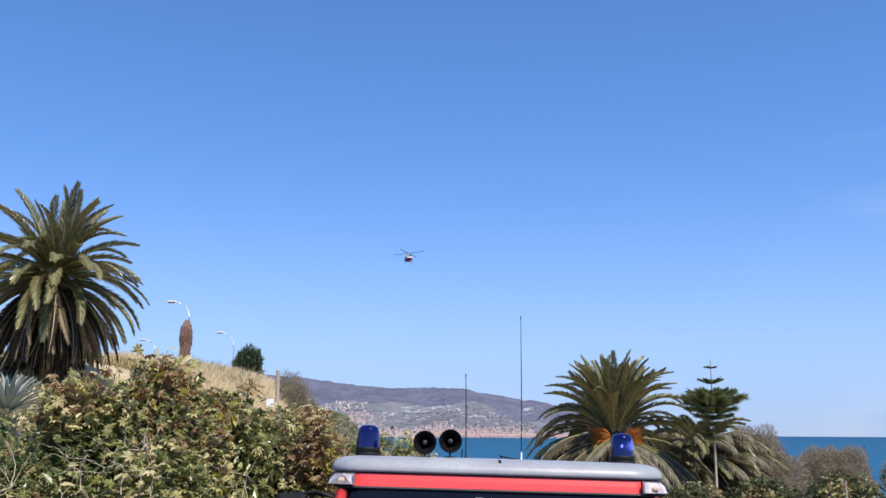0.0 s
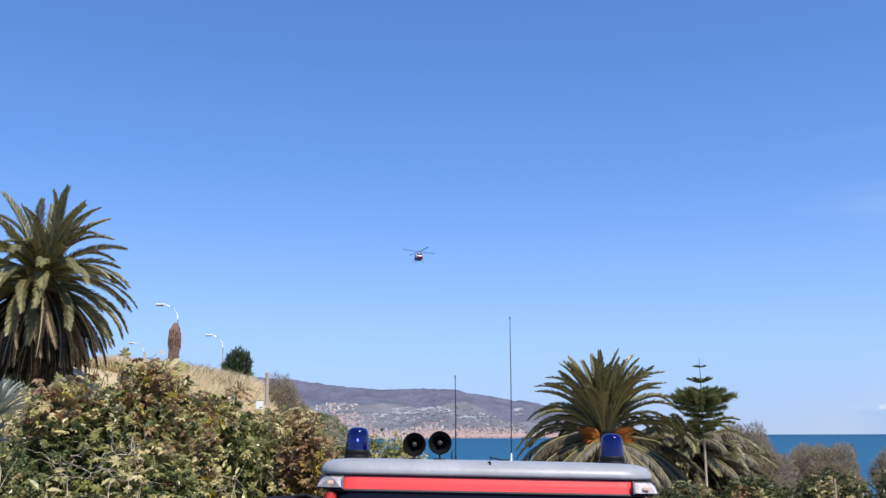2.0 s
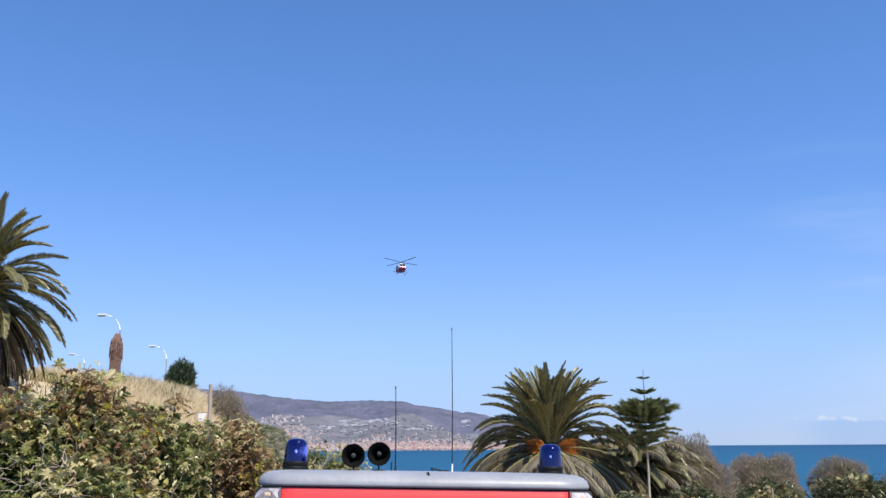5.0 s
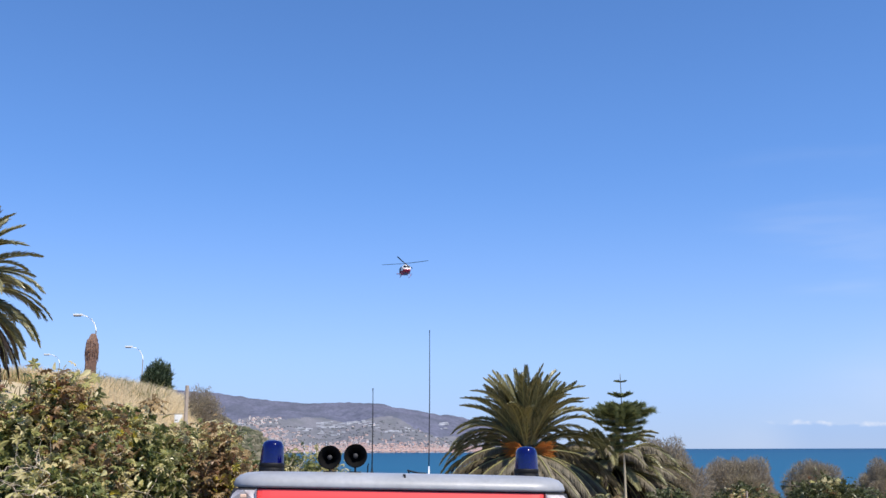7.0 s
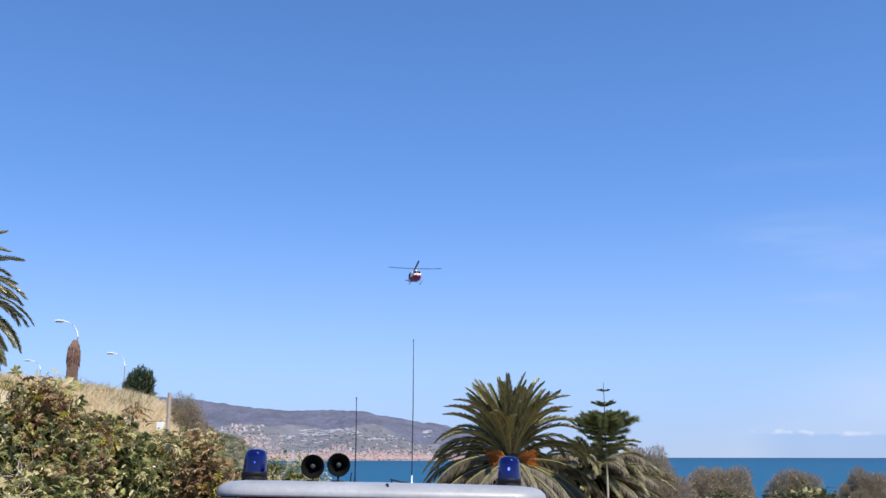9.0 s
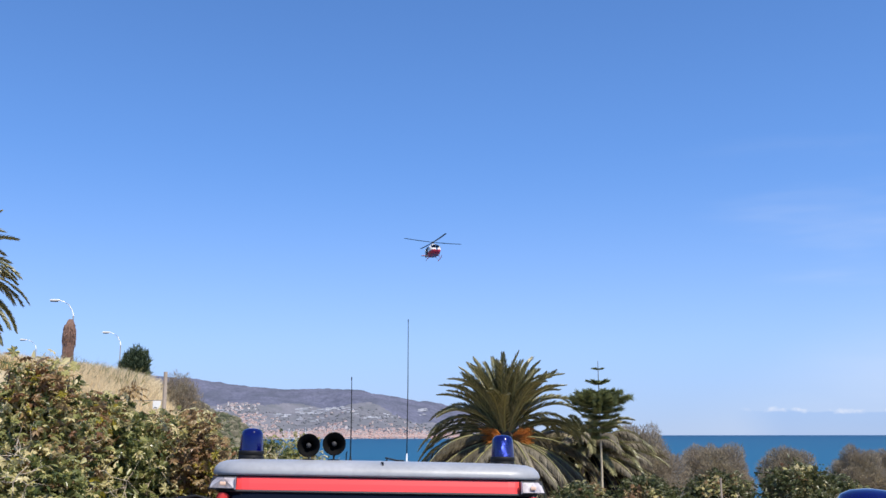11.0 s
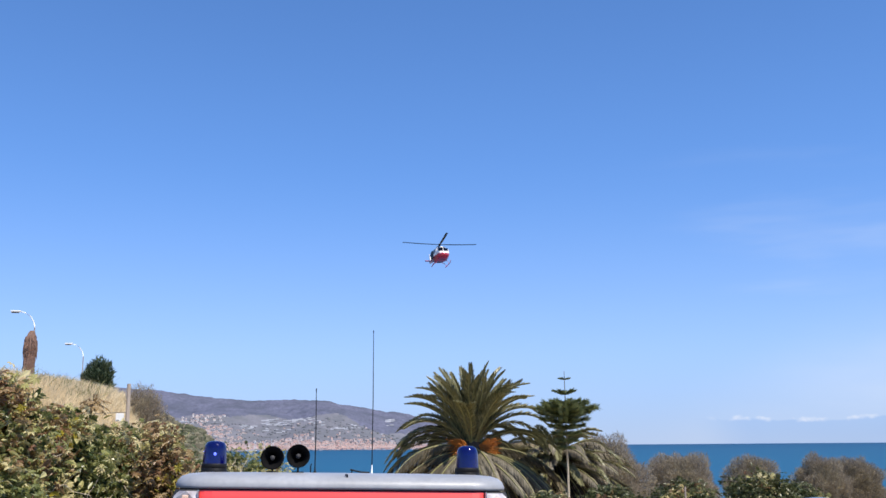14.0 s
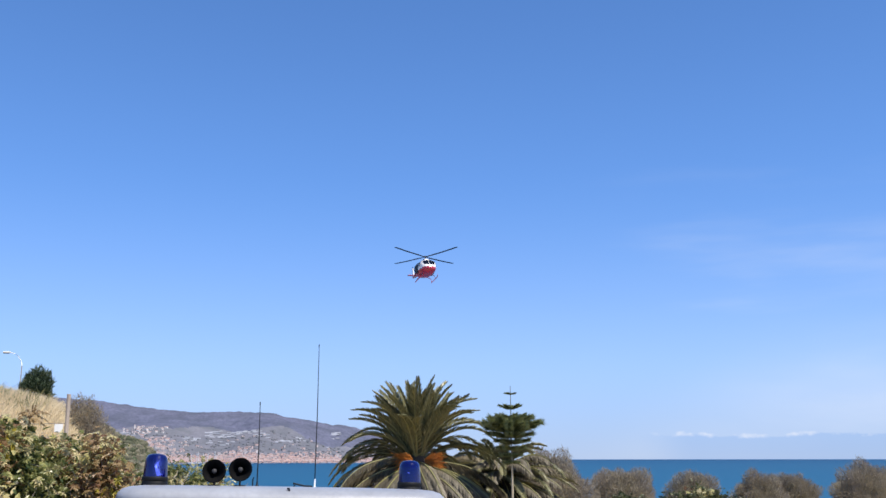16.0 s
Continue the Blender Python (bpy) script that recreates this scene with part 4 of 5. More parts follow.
def scatter(shape, centres, sizes, normals, seed):
    """Copies of a small shape at many places, as one vertex and face list."""
    rng = np.random.RandomState(seed)
    sv, sf = shape
    n = len(centres)
    nz = normals / np.linalg.norm(normals, axis=1, keepdims=True)
    ref = rng.normal(size=(n, 3))
    ax = np.cross(ref, nz)
    ax /= np.linalg.norm(ax, axis=1, keepdims=True)
    ay = np.cross(nz, ax)
    out = centres[:, None, :] + sizes[:, None, None] * (sv[None, :, 0:1] * ax[:, None, :] + sv[None, :, 1:2] * ay[:, None, :] + sv[None, :, 2:3] * nz[:, None, :])
    verts = out.reshape(-1, 3).tolist()
    k = len(sv)
    faces = [tuple(i + j * k for i in q) for j in range(n) for q in sf]
    return verts, faces


LEAF = leaf_shape(7)
SLIM = (np.array([(0, 0, 0), (0.20, 0.30, 0.05), (0.15, 0.65, 0.02), (0, 1.0, -0.10), (-0.15, 0.65, 0.02), (-0.20, 0.30, 0.05), (0, 0.5, -0.03)]), [(0, 1, 6, 5), (1, 2, 6), (5, 6, 4), (6, 2, 3, 4)])


def castor_shrub(x, y, top, radius, seed, label, leaf=0.11, count=2100, mix=(0.46, 0.22, 0.24, 0.08), group="shrubs by the yard", green="leaf_green", twigs=16, bunch=0.10):
    """A tall leggy shrub: stems from the ground, leaf clusters over its outside, bare twigs between."""
    rng = np.random.RandomState(seed)
    base = ground_z(x, y)
    hgt = top - base
    s = thing("shrub", pose(x, y, base), label, "shrub", group)
    pieces, tips = [], []
    for i in range(22):
        a = rng.uniform(0, 2 * math.pi)
        r = radius * math.sqrt(rng.uniform(0.03, 1))
        h = hgt * (1 - 0.42 * (r / radius) ** 2) * rng.uniform(0.72, 1.0)
        p0 = Vector((0.25 * r * math.cos(a), 0.25 * r * math.sin(a), -0.1))
        p3 = Vector((r * math.cos(a), r * math.sin(a), h * 0.97))
        p1 = p0.lerp(p3, 0.4) + Vector((rng.normal(0, 0.08), rng.normal(0, 0.08), 0.1))
        p2 = p0.lerp(p3, 0.75) + Vector((rng.normal(0, 0.08), rng.normal(0, 0.08), 0.05))
        pieces.append(tube([p0, p1, p2, p3], [0.018, 0.013, 0.008, 0.004], 5))
        tips.append(p3)
        for _ in range(5):
            q = p1.lerp(p3, rng.uniform(0.1, 0.95))
            d = Vector((rng.normal(), rng.normal(), rng.uniform(0.0, 1.0))).normalized() * rng.uniform(0.18, 0.5)
            pieces.append(tube([q, q + d * 0.5 + Vector((0, 0, 0.03)), q + d], [0.008, 0.006, 0.003], 4))
            tips.append(q + d)
    tagged(part("stem_cluster", mesh_of("stem_cluster", *joined(pieces), M["stem"]), s, "brown leggy stems"), kind="stuff")
    dead = []
    for _ in range(twigs):                  # pale crooked twigs on the outside
        a = rng.uniform(0, 2 * math.pi)
        q = Vector((0.95 * radius * math.cos(a), 0.95 * radius * math.sin(a), hgt * rng.uniform(0.35, 0.85)))
        for _ in range(4):
            d = Vector((rng.normal(0, 1), rng.normal(0, 1), rng.normal(0.2, 1))).normalized()
            line, p = [q], q
            for _ in range(5):
                d = (d + Vector((rng.normal(0, 0.45), rng.normal(0, 0.45), rng.normal(0, 0.45)))).normalized()
                p = p + d * rng.uniform(0.04, 0.09)
                line.append(p)
            dead.append(tube(line, [0.0030, 0.0028, 0.0026, 0.0023, 0.002, 0.0012], 4))
            q = line[2]
    tagged(part("bare_branching", mesh_of("bare_branching", *joined(dead), M["twig"]), s, "pale bare twigs"), kind="stuff")
    # clusters of leaves round tips and over the outer shell
    k = int(count / 9)
    a = rng.uniform(0, 2 * math.pi, k)
    u = rng.uniform(0, 1, k) ** 0.62
    shell = rng.uniform(0.55, 1.03, k)
    rr = radius * np.sqrt(np.clip(1 - u ** 3.0, 0.02, 1)) * shell
    cz = hgt * (0.22 + 0.78 * u) * (0.9 + 0.1 * shell)
    cen = np.stack([rr * np.cos(a), rr * np.sin(a), cz], 1)
    cen = np.concatenate([cen, np.array([tuple(t) for t in tips])])
    score = np.array([noise.noise(Vector((c[0] + x, c[1] + y, c[2])) * 1.7) for c in cen]) + rng.normal(0, 0.16, len(cen)) + 0.15 * (cen[:, 2] / hgt - 0.7)
    which = np.searchsorted(np.cumsum(mix)[:3], np.argsort(np.argsort(score)) / len(cen))
    for c, (mat, nm) in enumerate(((green, "green"), ("leaf_pale", "pale"), ("leaf_red", "reddish"), ("leaf_yellow", "yellow"))):
        sel = cen[which == c]
        if not len(sel):
            continue
        per = 9
        pts = np.repeat(sel, per, axis=0) + np.clip(rng.normal(0, bunch, (len(sel) * per, 3)), -1.5 * bunch, 1.5 * bunch) * np.array([1, 1, 0.8])
        pts[:, 2] = np.maximum(pts[:, 2], 0.05)
        out = pts - np.array([0, 0, hgt * 0.4])
        nrm = out / np.linalg.norm(out, axis=1, keepdims=True) * 0.5 + rng.normal(0, 0.75, pts.shape) + np.array([0, 0, 0.6])
        half = int(len(pts) * 0.62)
        va, fa = scatter(LEAF, pts[:half], leaf * rng.uniform(0.45, 1.35, half), nrm[:half], seed + c)
        vb, fb = scatter(SLIM, pts[half:], leaf * rng.uniform(0.6, 1.4, len(pts) - half), nrm[half:], seed + c + 50)
        v, f = joined([(va, fa), (vb, fb)])
        tagged(part("foliage", mesh_of("foliage", v, f, M[mat]), s, f"{nm} lobed leaves"), kind="stuff")
    return s


def dry_bush(x, y, top, seed):
    """Crooked leafless branches with short side twigs."""
    rng = random.Random(seed)
    base = ground_z(x, y)
    s = thing("dry_bush", pose(x, y, base), "leafless dry bush of pale crooked branches among the shrubs", "bush", "dry bushes")
    for i in range(13):
        pieces = []
        foot = Vector((rng.uniform(-0.32, 0.32), rng.uniform(-0.15, 0.10), (top - base) * rng.uniform(0.45, 0.75)))
        stack = [(foot, Vector((rng.uniform(-0.6, 0.6), rng.uniform(-0.4, 0.1), 1)), rng.uniform(0.25, 0.5), 0.0028, 0)]
        pieces.append(tube([(foot.x * 0.3, foot.y * 0.3, -0.1), (foot.x * 0.7, foot.y * 0.6 + 0.1, foot.z * 0.6), foot], [0.006, 0.0045, 0.003], 5))
        while stack:
            p, d, left_over, r0, level = stack.pop()
            line = [p]
            step = 0.05 if level == 0 else 0.032
            while left_over > 0:
                d = (d.normalized() + Vector((rng.gauss(0, 0.5), rng.gauss(-0.05, 0.25), rng.gauss(0.10, 0.42)))).normalized()
                p = p + d * step
                line.append(p)
                left_over -= step
                if level < 2 and rng.random() < 0.42:
                    stack.append((p, d + Vector((rng.choice((-1, 1)) * rng.uniform(0.6, 1.4), rng.uniform(-0.5, 0.2), rng.uniform(-0.5, 0.5))), rng.uniform(0.08, 0.22), r0 * 0.7, level + 1))
            pieces.append(tube(line, [r0 * (1 - 0.6 * k / len(line)) for k in range(len(line))], 5))
        part("branch", mesh_of("branch", *joined(pieces), M["twig"], smooth=True), s)
    return s


def twiggy_bush(name, x, y, top, rx, rz, seed, label, mat="tamarisk", count=2600, size=0.5, group="tamarisks by the sea", width=0.10):
    """A rounded bush of fine upright twigs, with limbs from the ground."""
    rng = np.random.RandomState(seed)
    base = ground_z(x, y)
    cz = top - rz - base
    s = thing(name, pose(x, y, base), label, "bush", group)
    pieces = []
    for i in range(9):
        a = rng.uniform(0, 2 * math.pi)
        r = rx * rng.uniform(0.2, 0.75)
        pieces.append(tube([(0, 0, -0.2), (0.3 * r * math.cos(a), 0.3 * r * math.sin(a), cz * 0.5), (r * math.cos(a), r * math.sin(a), cz + rz * rng.uniform(0.0, 0.6))], [0.14, 0.09, 0.025], 6))
    part("limbs", mesh_of("limbs", *joined(pieces), M["stem"]), s)
    d = rng.normal(size=(count, 3))
    d /= np.linalg.norm(d, axis=1, keepdims=True)
    lump = np.array([1 + 0.42 * noise.noise(Vector((v[0] * 2.4, v[1] * 2.4, v[2] * 2.4 + seed))) for v in d])
    rad = 1.04 * rng.beta(4.2, 1.4, count) * lump
    pts = d * rad[:, None] * np.array([rx, rx, rz]) + np.array([0, 0, cz])
    way = d * 0.7 + np.array([0, 0, 0.8]) + rng.normal(0, 0.6, (count, 3))
    way /= np.linalg.norm(way, axis=1, keepdims=True)
    side = np.cross(way, rng.normal(size=(count, 3)))
    side /= np.linalg.norm(side, axis=1, keepdims=True)
    ll = size * rng.uniform(0.5, 1.2, count)[:, None]
    w = width * size * rng.uniform(0.5, 1.2, count)[:, None]
    v = np.stack([pts - side * w * 0.5, pts + side * w * 0.5, pts + way * ll], 1).reshape(-1, 3)
    f = [(3 * i, 3 * i + 1, 3 * i + 2) for i in range(count)]
    tagged(part("crown", mesh_of("crown", v.tolist(), f, M[mat]), s, "fine dense twigs"), kind="stuff")
    return s


def grass(name, count, xr, yr, hr, mat, label, seed, keep=None, width=0.012):
    rng = np.random.RandomState(seed)
    v, f = [], []
    for i in range(count):
        x, y = rng.uniform(*xr), rng.uniform(*yr)
        if keep and not keep(x, y):
            continue
        z = ground_z(x, y)
        clump = 0.6 + 0.7 * (0.5 + 0.5 * noise.noise(Vector((x * 0.8, y * 0.8, seed))))
        h = rng.uniform(*hr) * clump
        a = rng.uniform(0, 2 * math.pi)
        lean = rng.uniform(0.1, 1.15) * h
        dx, dy = math.cos(a), math.sin(a)
        w = width * rng.uniform(0.7, 1.6)
        o = len(v)
        v += [(x - w, y, z - 0.05), (x + w, y, z - 0.05), (x + w * 0.8 + dx * lean * 0.4, y + dy * lean * 0.4, z + h * 0.6), (x + dx * lean, y + dy * lean, z + h), (x - w * 0.8 + dx * lean * 0.4, y + dy * lean * 0.4, z + h * 0.6)]
        f.append((o, o + 1, o + 2, o + 3, o + 4))
    tagged(new(name, mesh_of(name, v, f, M[mat])), label, "grass", kind="stuff")


def agave(x, y, size, seed):
    rng = random.Random(seed)
    base = ground_z(x, y)
    g = thing("agave", pose(x, y, base), "large blue-grey agave with stiff pointed leaves", "agave", "agaves on the bank")
    verts, faces = [], []
    rows = [(0, 0.045, 0), (0.25, 0.06, 0.0), (0.55, 0.055, -0.02), (0.85, 0.024, -0.09), (1.0, 0.003, -0.16)]
    for u, w, z in rows:
        verts += [(u, -w, z + 0.03), (u, 0, z - 0.015), (u, w, z + 0.03), (u, 0, z + 0.015)]
    for k in range(len(rows) - 1):
        for i in range(4):
            j = (i + 1) % 4
            faces.append((k * 4 + i, k * 4 + j, (k + 1) * 4 + j, (k + 1) * 4 + i))
    me = mesh_of("agave_leaf", verts, faces, M["agave"])
    for i in range(60):
        tilt = 6 + 76 * (i / 60) + rng.uniform(-6, 6)
        k = size * rng.uniform(0.85, 1.1)
        lf = part("leaf", me, g, "", pose(0, 0, 0.15, 0, -tilt, i * 137.5))
        lf.scale = (k, k, k)


def street_lamp(pole_x, y, curve_z, head_x, head_z):
    base = ground_z(pole_x, y)
    l = thing("street_lamp", pose(pole_x, y, base), "pale steel street lamp with curved arm", "street lamp", "street lamps along the road")
    h, dx, up = curve_z - base, head_x - pole_x, head_z - curve_z
    v, f = tube([(0, 0, -0.2), (0, 0, h * 0.5), (0, 0, h)], [0.07, 0.055, 0.034], 10)
    part("pole", mesh_of("pole", v, f, M["galv"], smooth=True), l)
    v, f = tube([(0, 0, h), (dx * 0.06, 0, h + up * 0.35), (dx * 0.22, 0, h + up * 0.70), (dx * 0.45, 0, h + up * 0.92), (dx * 0.62, 0, h + up * 0.97)], [0.034, 0.03, 0.028, 0.026, 0.024], 8)
    part("arm", mesh_of("arm", v, f, M["galv"], smooth=True), l)
    bm = bmesh.new()
    box(bm, dx * 0.83, 0, h + up, abs(dx) * 0.42, 0.2, 0.10, 0.04)
    head = part("lamp_head", bm_mesh("lamp_head", bm, M["lamp_glass"]), l, "pale lamp head")
    bm = bmesh.new()
    box(bm, dx * 0.86, 0, h + up - 0.07, abs(dx) * 0.3, 0.18, 0.05, 0.015)
    part("lamp_cover", bm_mesh("lamp_cover", bm, M["grey_trim"]), head)


def dead_trunk(x, y, top):
    rng = random.Random(8)
    base = ground_z(x, y)
    h = top - base
    t = thing("dead_palm_trunk", pose(x, y, base), "crownless reddish-brown palm trunk trimmed to a point", "palm trunk")
    n, verts, faces, prof = 20, [], [], []
    k = -0.2
    while k < h:
        u = k / h
        r = 0.22 if u < 0.58 else 0.22 + 0.03 * math.sin((u - 0.58) * 8)
        if u > 0.68:
            r = 0.245 * math.sqrt(max(0.02, 1 - ((u - 0.68) / 0.33) ** 1.6))
        prof.append((r, k))
        k += 0.075
    ribs = [rng.uniform(-0.14, 0.10) for _ in range(n)]
    for i, (r, z) in enumerate(prof):
        for j in range(n):
            a = 2 * math.pi * j / n
            q = r * (1 + ribs[j] + rng.uniform(-0.05, 0.05))
            verts.append((q * math.cos(a) + 0.05 * z / h, q * math.sin(a), z))
    for i in range(len(prof) - 1):
        for j in range(n):
            b = (j + 1) % n
            faces.append((i * n + j, i * n + b, (i + 1) * n + b, (i + 1) * n + j))
    faces.append(tuple((len(prof) - 1) * n + j for j in range(n)))
    part("trunk", mesh_of("trunk", verts, faces, M["stump"]), t)
    shag = []
    for _ in range(130):                       # frayed fibre and old leaf bases that hang from the upper half
        a, z = rng.uniform(0, 6.283), h * rng.uniform(0.62, 0.93)
        r = 0.20 if z < 0.75 * h else 0.20 * math.sqrt(max(0.05, 1 - ((z / h - 0.72) / 0.3) ** 2))
        c, sn, ln = math.cos(a), math.sin(a), rng.uniform(0.15, 0.45)
        shag.append(tube([(r * c + 0.05 * z / h, r * sn, z), ((r + 0.06) * c + 0.04, (r + 0.06) * sn, z - 0.3 * ln), ((r + rng.uniform(0.02, 0.08)) * c + 0.04, (r + 0.06) * sn, z - ln)], [0.016, 0.013, 0.004], 4))
    tagged(part("frayed_fibre", mesh_of("frayed_fibre", *joined(shag), M["stump"]), t, "dark frayed fibre round the upper trunk"), kind="stuff")


def fence_post(x, y, top):
    base = ground_z(x, y)
    p = thing("fence_post", pose(x, y, base), "weathered wooden post with a small white board", "post")
    v, f = tube([(0, 0, -0.2), (0.01, 0, (top - base) * 0.5), (0, 0, top - base)], [0.055, 0.052, 0.048], 10)
    part("post", mesh_of("post", v, f, M["wood_post"]), p)
    bm = bmesh.new()
    box(bm, -0.17, -0.06, top - base - 0.84, 0.2, 0.02, 0.2, 0.006)
    part("board", bm_mesh("board", bm, M["white_board"]), p, "small white board")
    for dz in (-0.72, -1.2):
        v, f = tube([(0, 0, top - base + dz), (-1.6, 0.4, top - base + dz - 0.03), (-3.4, 0.9, top - base + dz + 0.05)], [0.008] * 3, 5)
        part("wire", mesh_of("wire", v, f, M["wire"]), p)


# ---- placing ----
engine, reflectors = fire_vehicle()
second = copy_thing(engine, pose(1.845, 2.12, -0.134, 0, 0, 180))
flyer, main_rotor = helicopter()

LEFT_PALM = (-11.79, 28.0, 6.85)
left = palm("palm", LEFT_PALM, ground_z(-11.79, 28), 2.75, (
    (9, 84, 26, "frond", 0.95), (13, 67, 42, "frond", 1.0), (16, 48, 60, "frond", 0.96), (18, 30, 66, "frond", 0.95), (16, 12, 58, "frond", 1.01), (15, -6, 52, "frond", 1.06), (13, -22, 44, "frond", 1.08),
    # hanging dead skirt; its near-black layers also paint the crown's shade
    (8, -34, 38, "frond_hung", 1.06), (20, -40, 36, "frond_dead_shade", 1.09), (10, -50, 28, "frond_hung", 1.04), (28, -54, 26, "frond_dead_shade", 1.02), (8, -62, 20, "frond_hung", 1.0), (34, -66, 18, "frond_dead_shade", 0.98), (30, -77, 10, "frond_dead_shade", 1.1), (26, -84, 4, "frond_dead_shade", 1.35)),
    "tall date palm with dense crown and hanging dead fronds", 3, 0.42, 0.140, 37)
RIGHT_PALM = (5.5, 31.0, 2.13)
right = palm("palm", RIGHT_PALM, ground_z(5.5, 31), 2.8, (
    # the dead layers are added as dark fill for the shaded inside of the crown
    (20, 87, 20, "frond", 0.92), (24, 78, 36, "frond", 0.96), (24, 67, 62, "frond", 0.97), (22, 55, 88, "frond", 0.98), (19, 41, 100, "frond", 1.0), (17, 26, 84, "frond", 1.10), (12, 12, 66, "frond", 1.14), (12, 5, 58, "frond_old", 1.14), (24, -8, 46, "frond_old", 1.14), (28, -12, 46, "frond_dead_shade", 1.12), (18, -20, 40, "frond_old", 1.12), (34, -40, 36, "frond_dead_shade", 1.05), (30, -58, 20, "frond_dead_shade", 1.05)),
    "date palm with green fronds and orange fruit stalks", 7, 0.42, 0.118, 40, (222, 244, 266, 288, 310, 326))
fruit_stalks(right, 2.13 - ground_z(5.5, 31), 4)
palm("palm", (8.95, 33.5, 1.6), ground_z(8.95, 33.5), 2.2, (
    # dead layers here too carry the crown's shade in their colour
    (8, 74, 60, "frond", 0.70), (11, 58, 72, "frond", 0.85), (12, 44, 80, "frond_old", 1.0), (11, 32, 74, "frond", 1.14), (13, 20, 56, "frond_old", 1.2), (14, 8, 42, "frond", 1.24), (15, -4, 34, "frond_old", 1.22), (24, -12, 40, "frond_dead_shade", 1.12), (24, -24, 36, "frond_dead_shade", 1.1), (24, -44, 24, "frond_dead_shade", 1.0)),
    "smaller date palm with greyish drooping fronds", 12, 0.36, 0.145, 50)
norfolk_pine(8.13, 29.0, ground_z(8.13, 29.0), 4.47)

# tall shrubs beside the parked vehicle
SHRUBS = ((-3.3, 5.9, 2.28, 0.7), (-2.46, 6.4, 2.62, 0.36), (-1.97, 6.6, 2.78, 0.40), (-2.25, 7.6, 2.60, 0.75), (-1.85, 7.6, 2.60, 0.65), (-1.66, 8.3, 2.46, 0.6), (-1.5, 9.0, 2.47, 0.5), (-1.27, 9.4, 2.36, 0.33), (-1.0, 9.9, 2.14, 0.26), (-3.7, 7.4, 2.42, 0.7), (-2.6, 5.3, 2.2, 0.6), (-1.9, 6.3, 2.2, 0.55))
for i, (x, y, top, r) in enumerate(SHRUBS):
    castor_shrub(x, y, top - 0.07, r, 40 + i, "leggy shrub with green, yellowing and reddish lobed leaves", leaf=0.076, count=6400, mix=(0.56, 0.25, 0.17, 0.02))
for i, (x, y, top, r) in enumerate(((-1.02, 7.7, 2.38, 0.20), (-1.16, 8.3, 2.44, 0.22))):
    castor_shrub(x, y, top, r, 55 + i, "leggy shrub with mostly reddish lobed leaves beside the vehicle", leaf=0.075, count=1500, mix=(0.28, 0.42, 0.28, 0.02), bunch=0.08)
for i, (x, y, top, r) in enumerate(((-0.95, 13.8, 2.20, 0.6), (-0.5, 14.2, 2.17, 0.6))):
    castor_shrub(x, y, top, r, 61 + i, "low yellow-green shrub behind the vehicle", leaf=0.065, count=4200, mix=(0.48, 0.40, 0.06, 0.06))
for i, (x, y, top, r) in enumerate(((8.45, 17.0, 1.68, 0.9), (7.1, 17.2, 1.50, 1.0), (9.5, 17.6, 1.40, 0.9), (5.8, 17.5, 1.42, 0.95), (10.8, 17.8, 1.0, 1.0), (4.6, 17.6, 1.30, 0.95), (12.4, 17.4, 0.9, 1.0))):
    castor_shrub(x, y, top, r, 80 + i, "green leafy shrub with pale leaf tips on the slope", leaf=0.10, count=3400, mix=(0.89, 0.06, 0.05, 0.0), group="shrubs on the slope", green="leaf_dark")



def castor_sprig(x, y, top, seed, mat, label, leaves=9, size=0.09, heads=True):
    """One bare stalk with a whorl of drooping leaves and a small seed head."""
    rng = random.Random(seed)
    base = ground_z(x, y)
    h = top - base
    s = thing("castor_sprig", pose(x, y, base), label, "shrub", "castor sprigs")
    v, f = tube([(0.02, 0, h * 0.55), (-0.01, 0.01, h * 0.8), (0, 0, h - 0.03)], [0.009, 0.007, 0.004], 6)
    v2, f2 = tube([(0.0, 0, -0.1), (0.03, 0, h * 0.3), (0.02, 0, h * 0.55)], [0.012, 0.011, 0.009], 6)
    part("stem", mesh_of("stem", *joined([(v, f), (v2, f2)]), M["stem"], smooth=True), s)
    sv, sf = LEAF
    for k in range(leaves):
        a = 360 * k / leaves + rng.uniform(-15, 15)
        ring = tube([(0, 0, 0), (0.05, 0, 0.035), (0.085, 0, 0.01)], [0.003, 0.0025, 0.002], 4)
        q = size * rng.uniform(0.7, 1.2)
        blade = [(0.085 + (p[1] + 0.1) * q, p[0] * q, 0.01 - 0.55 * (p[1] + 0.1) * q + p[2] * q) for p in sv]
        vv, ff = joined([ring, (blade, sf)])
        part("leaf", mesh_of("leaf", vv, ff, M[mat]), s, "", pose(0, 0, h - 0.05 + rng.uniform(-0.05, 0.02), 0, rng.uniform(-25, 15), a))
    if heads:
        for k in range(12):
            a, e = rng.uniform(0, 6.283), rng.uniform(0.2, 1.4)
            d = Vector((math.cos(a) * math.cos(e), math.sin(a) * math.cos(e), math.sin(e))) * rng.uniform(0.05, 0.09)
            part("seed_pod", mesh_of("seed_pod", *tube([(0, 0, h - 0.05), Vector((0, 0, h - 0.05)) + d * 0.7, Vector((0, 0, h - 0.05)) + d], [0.002, 0.004, 0.009], 5), M["leaf_red"]), s)


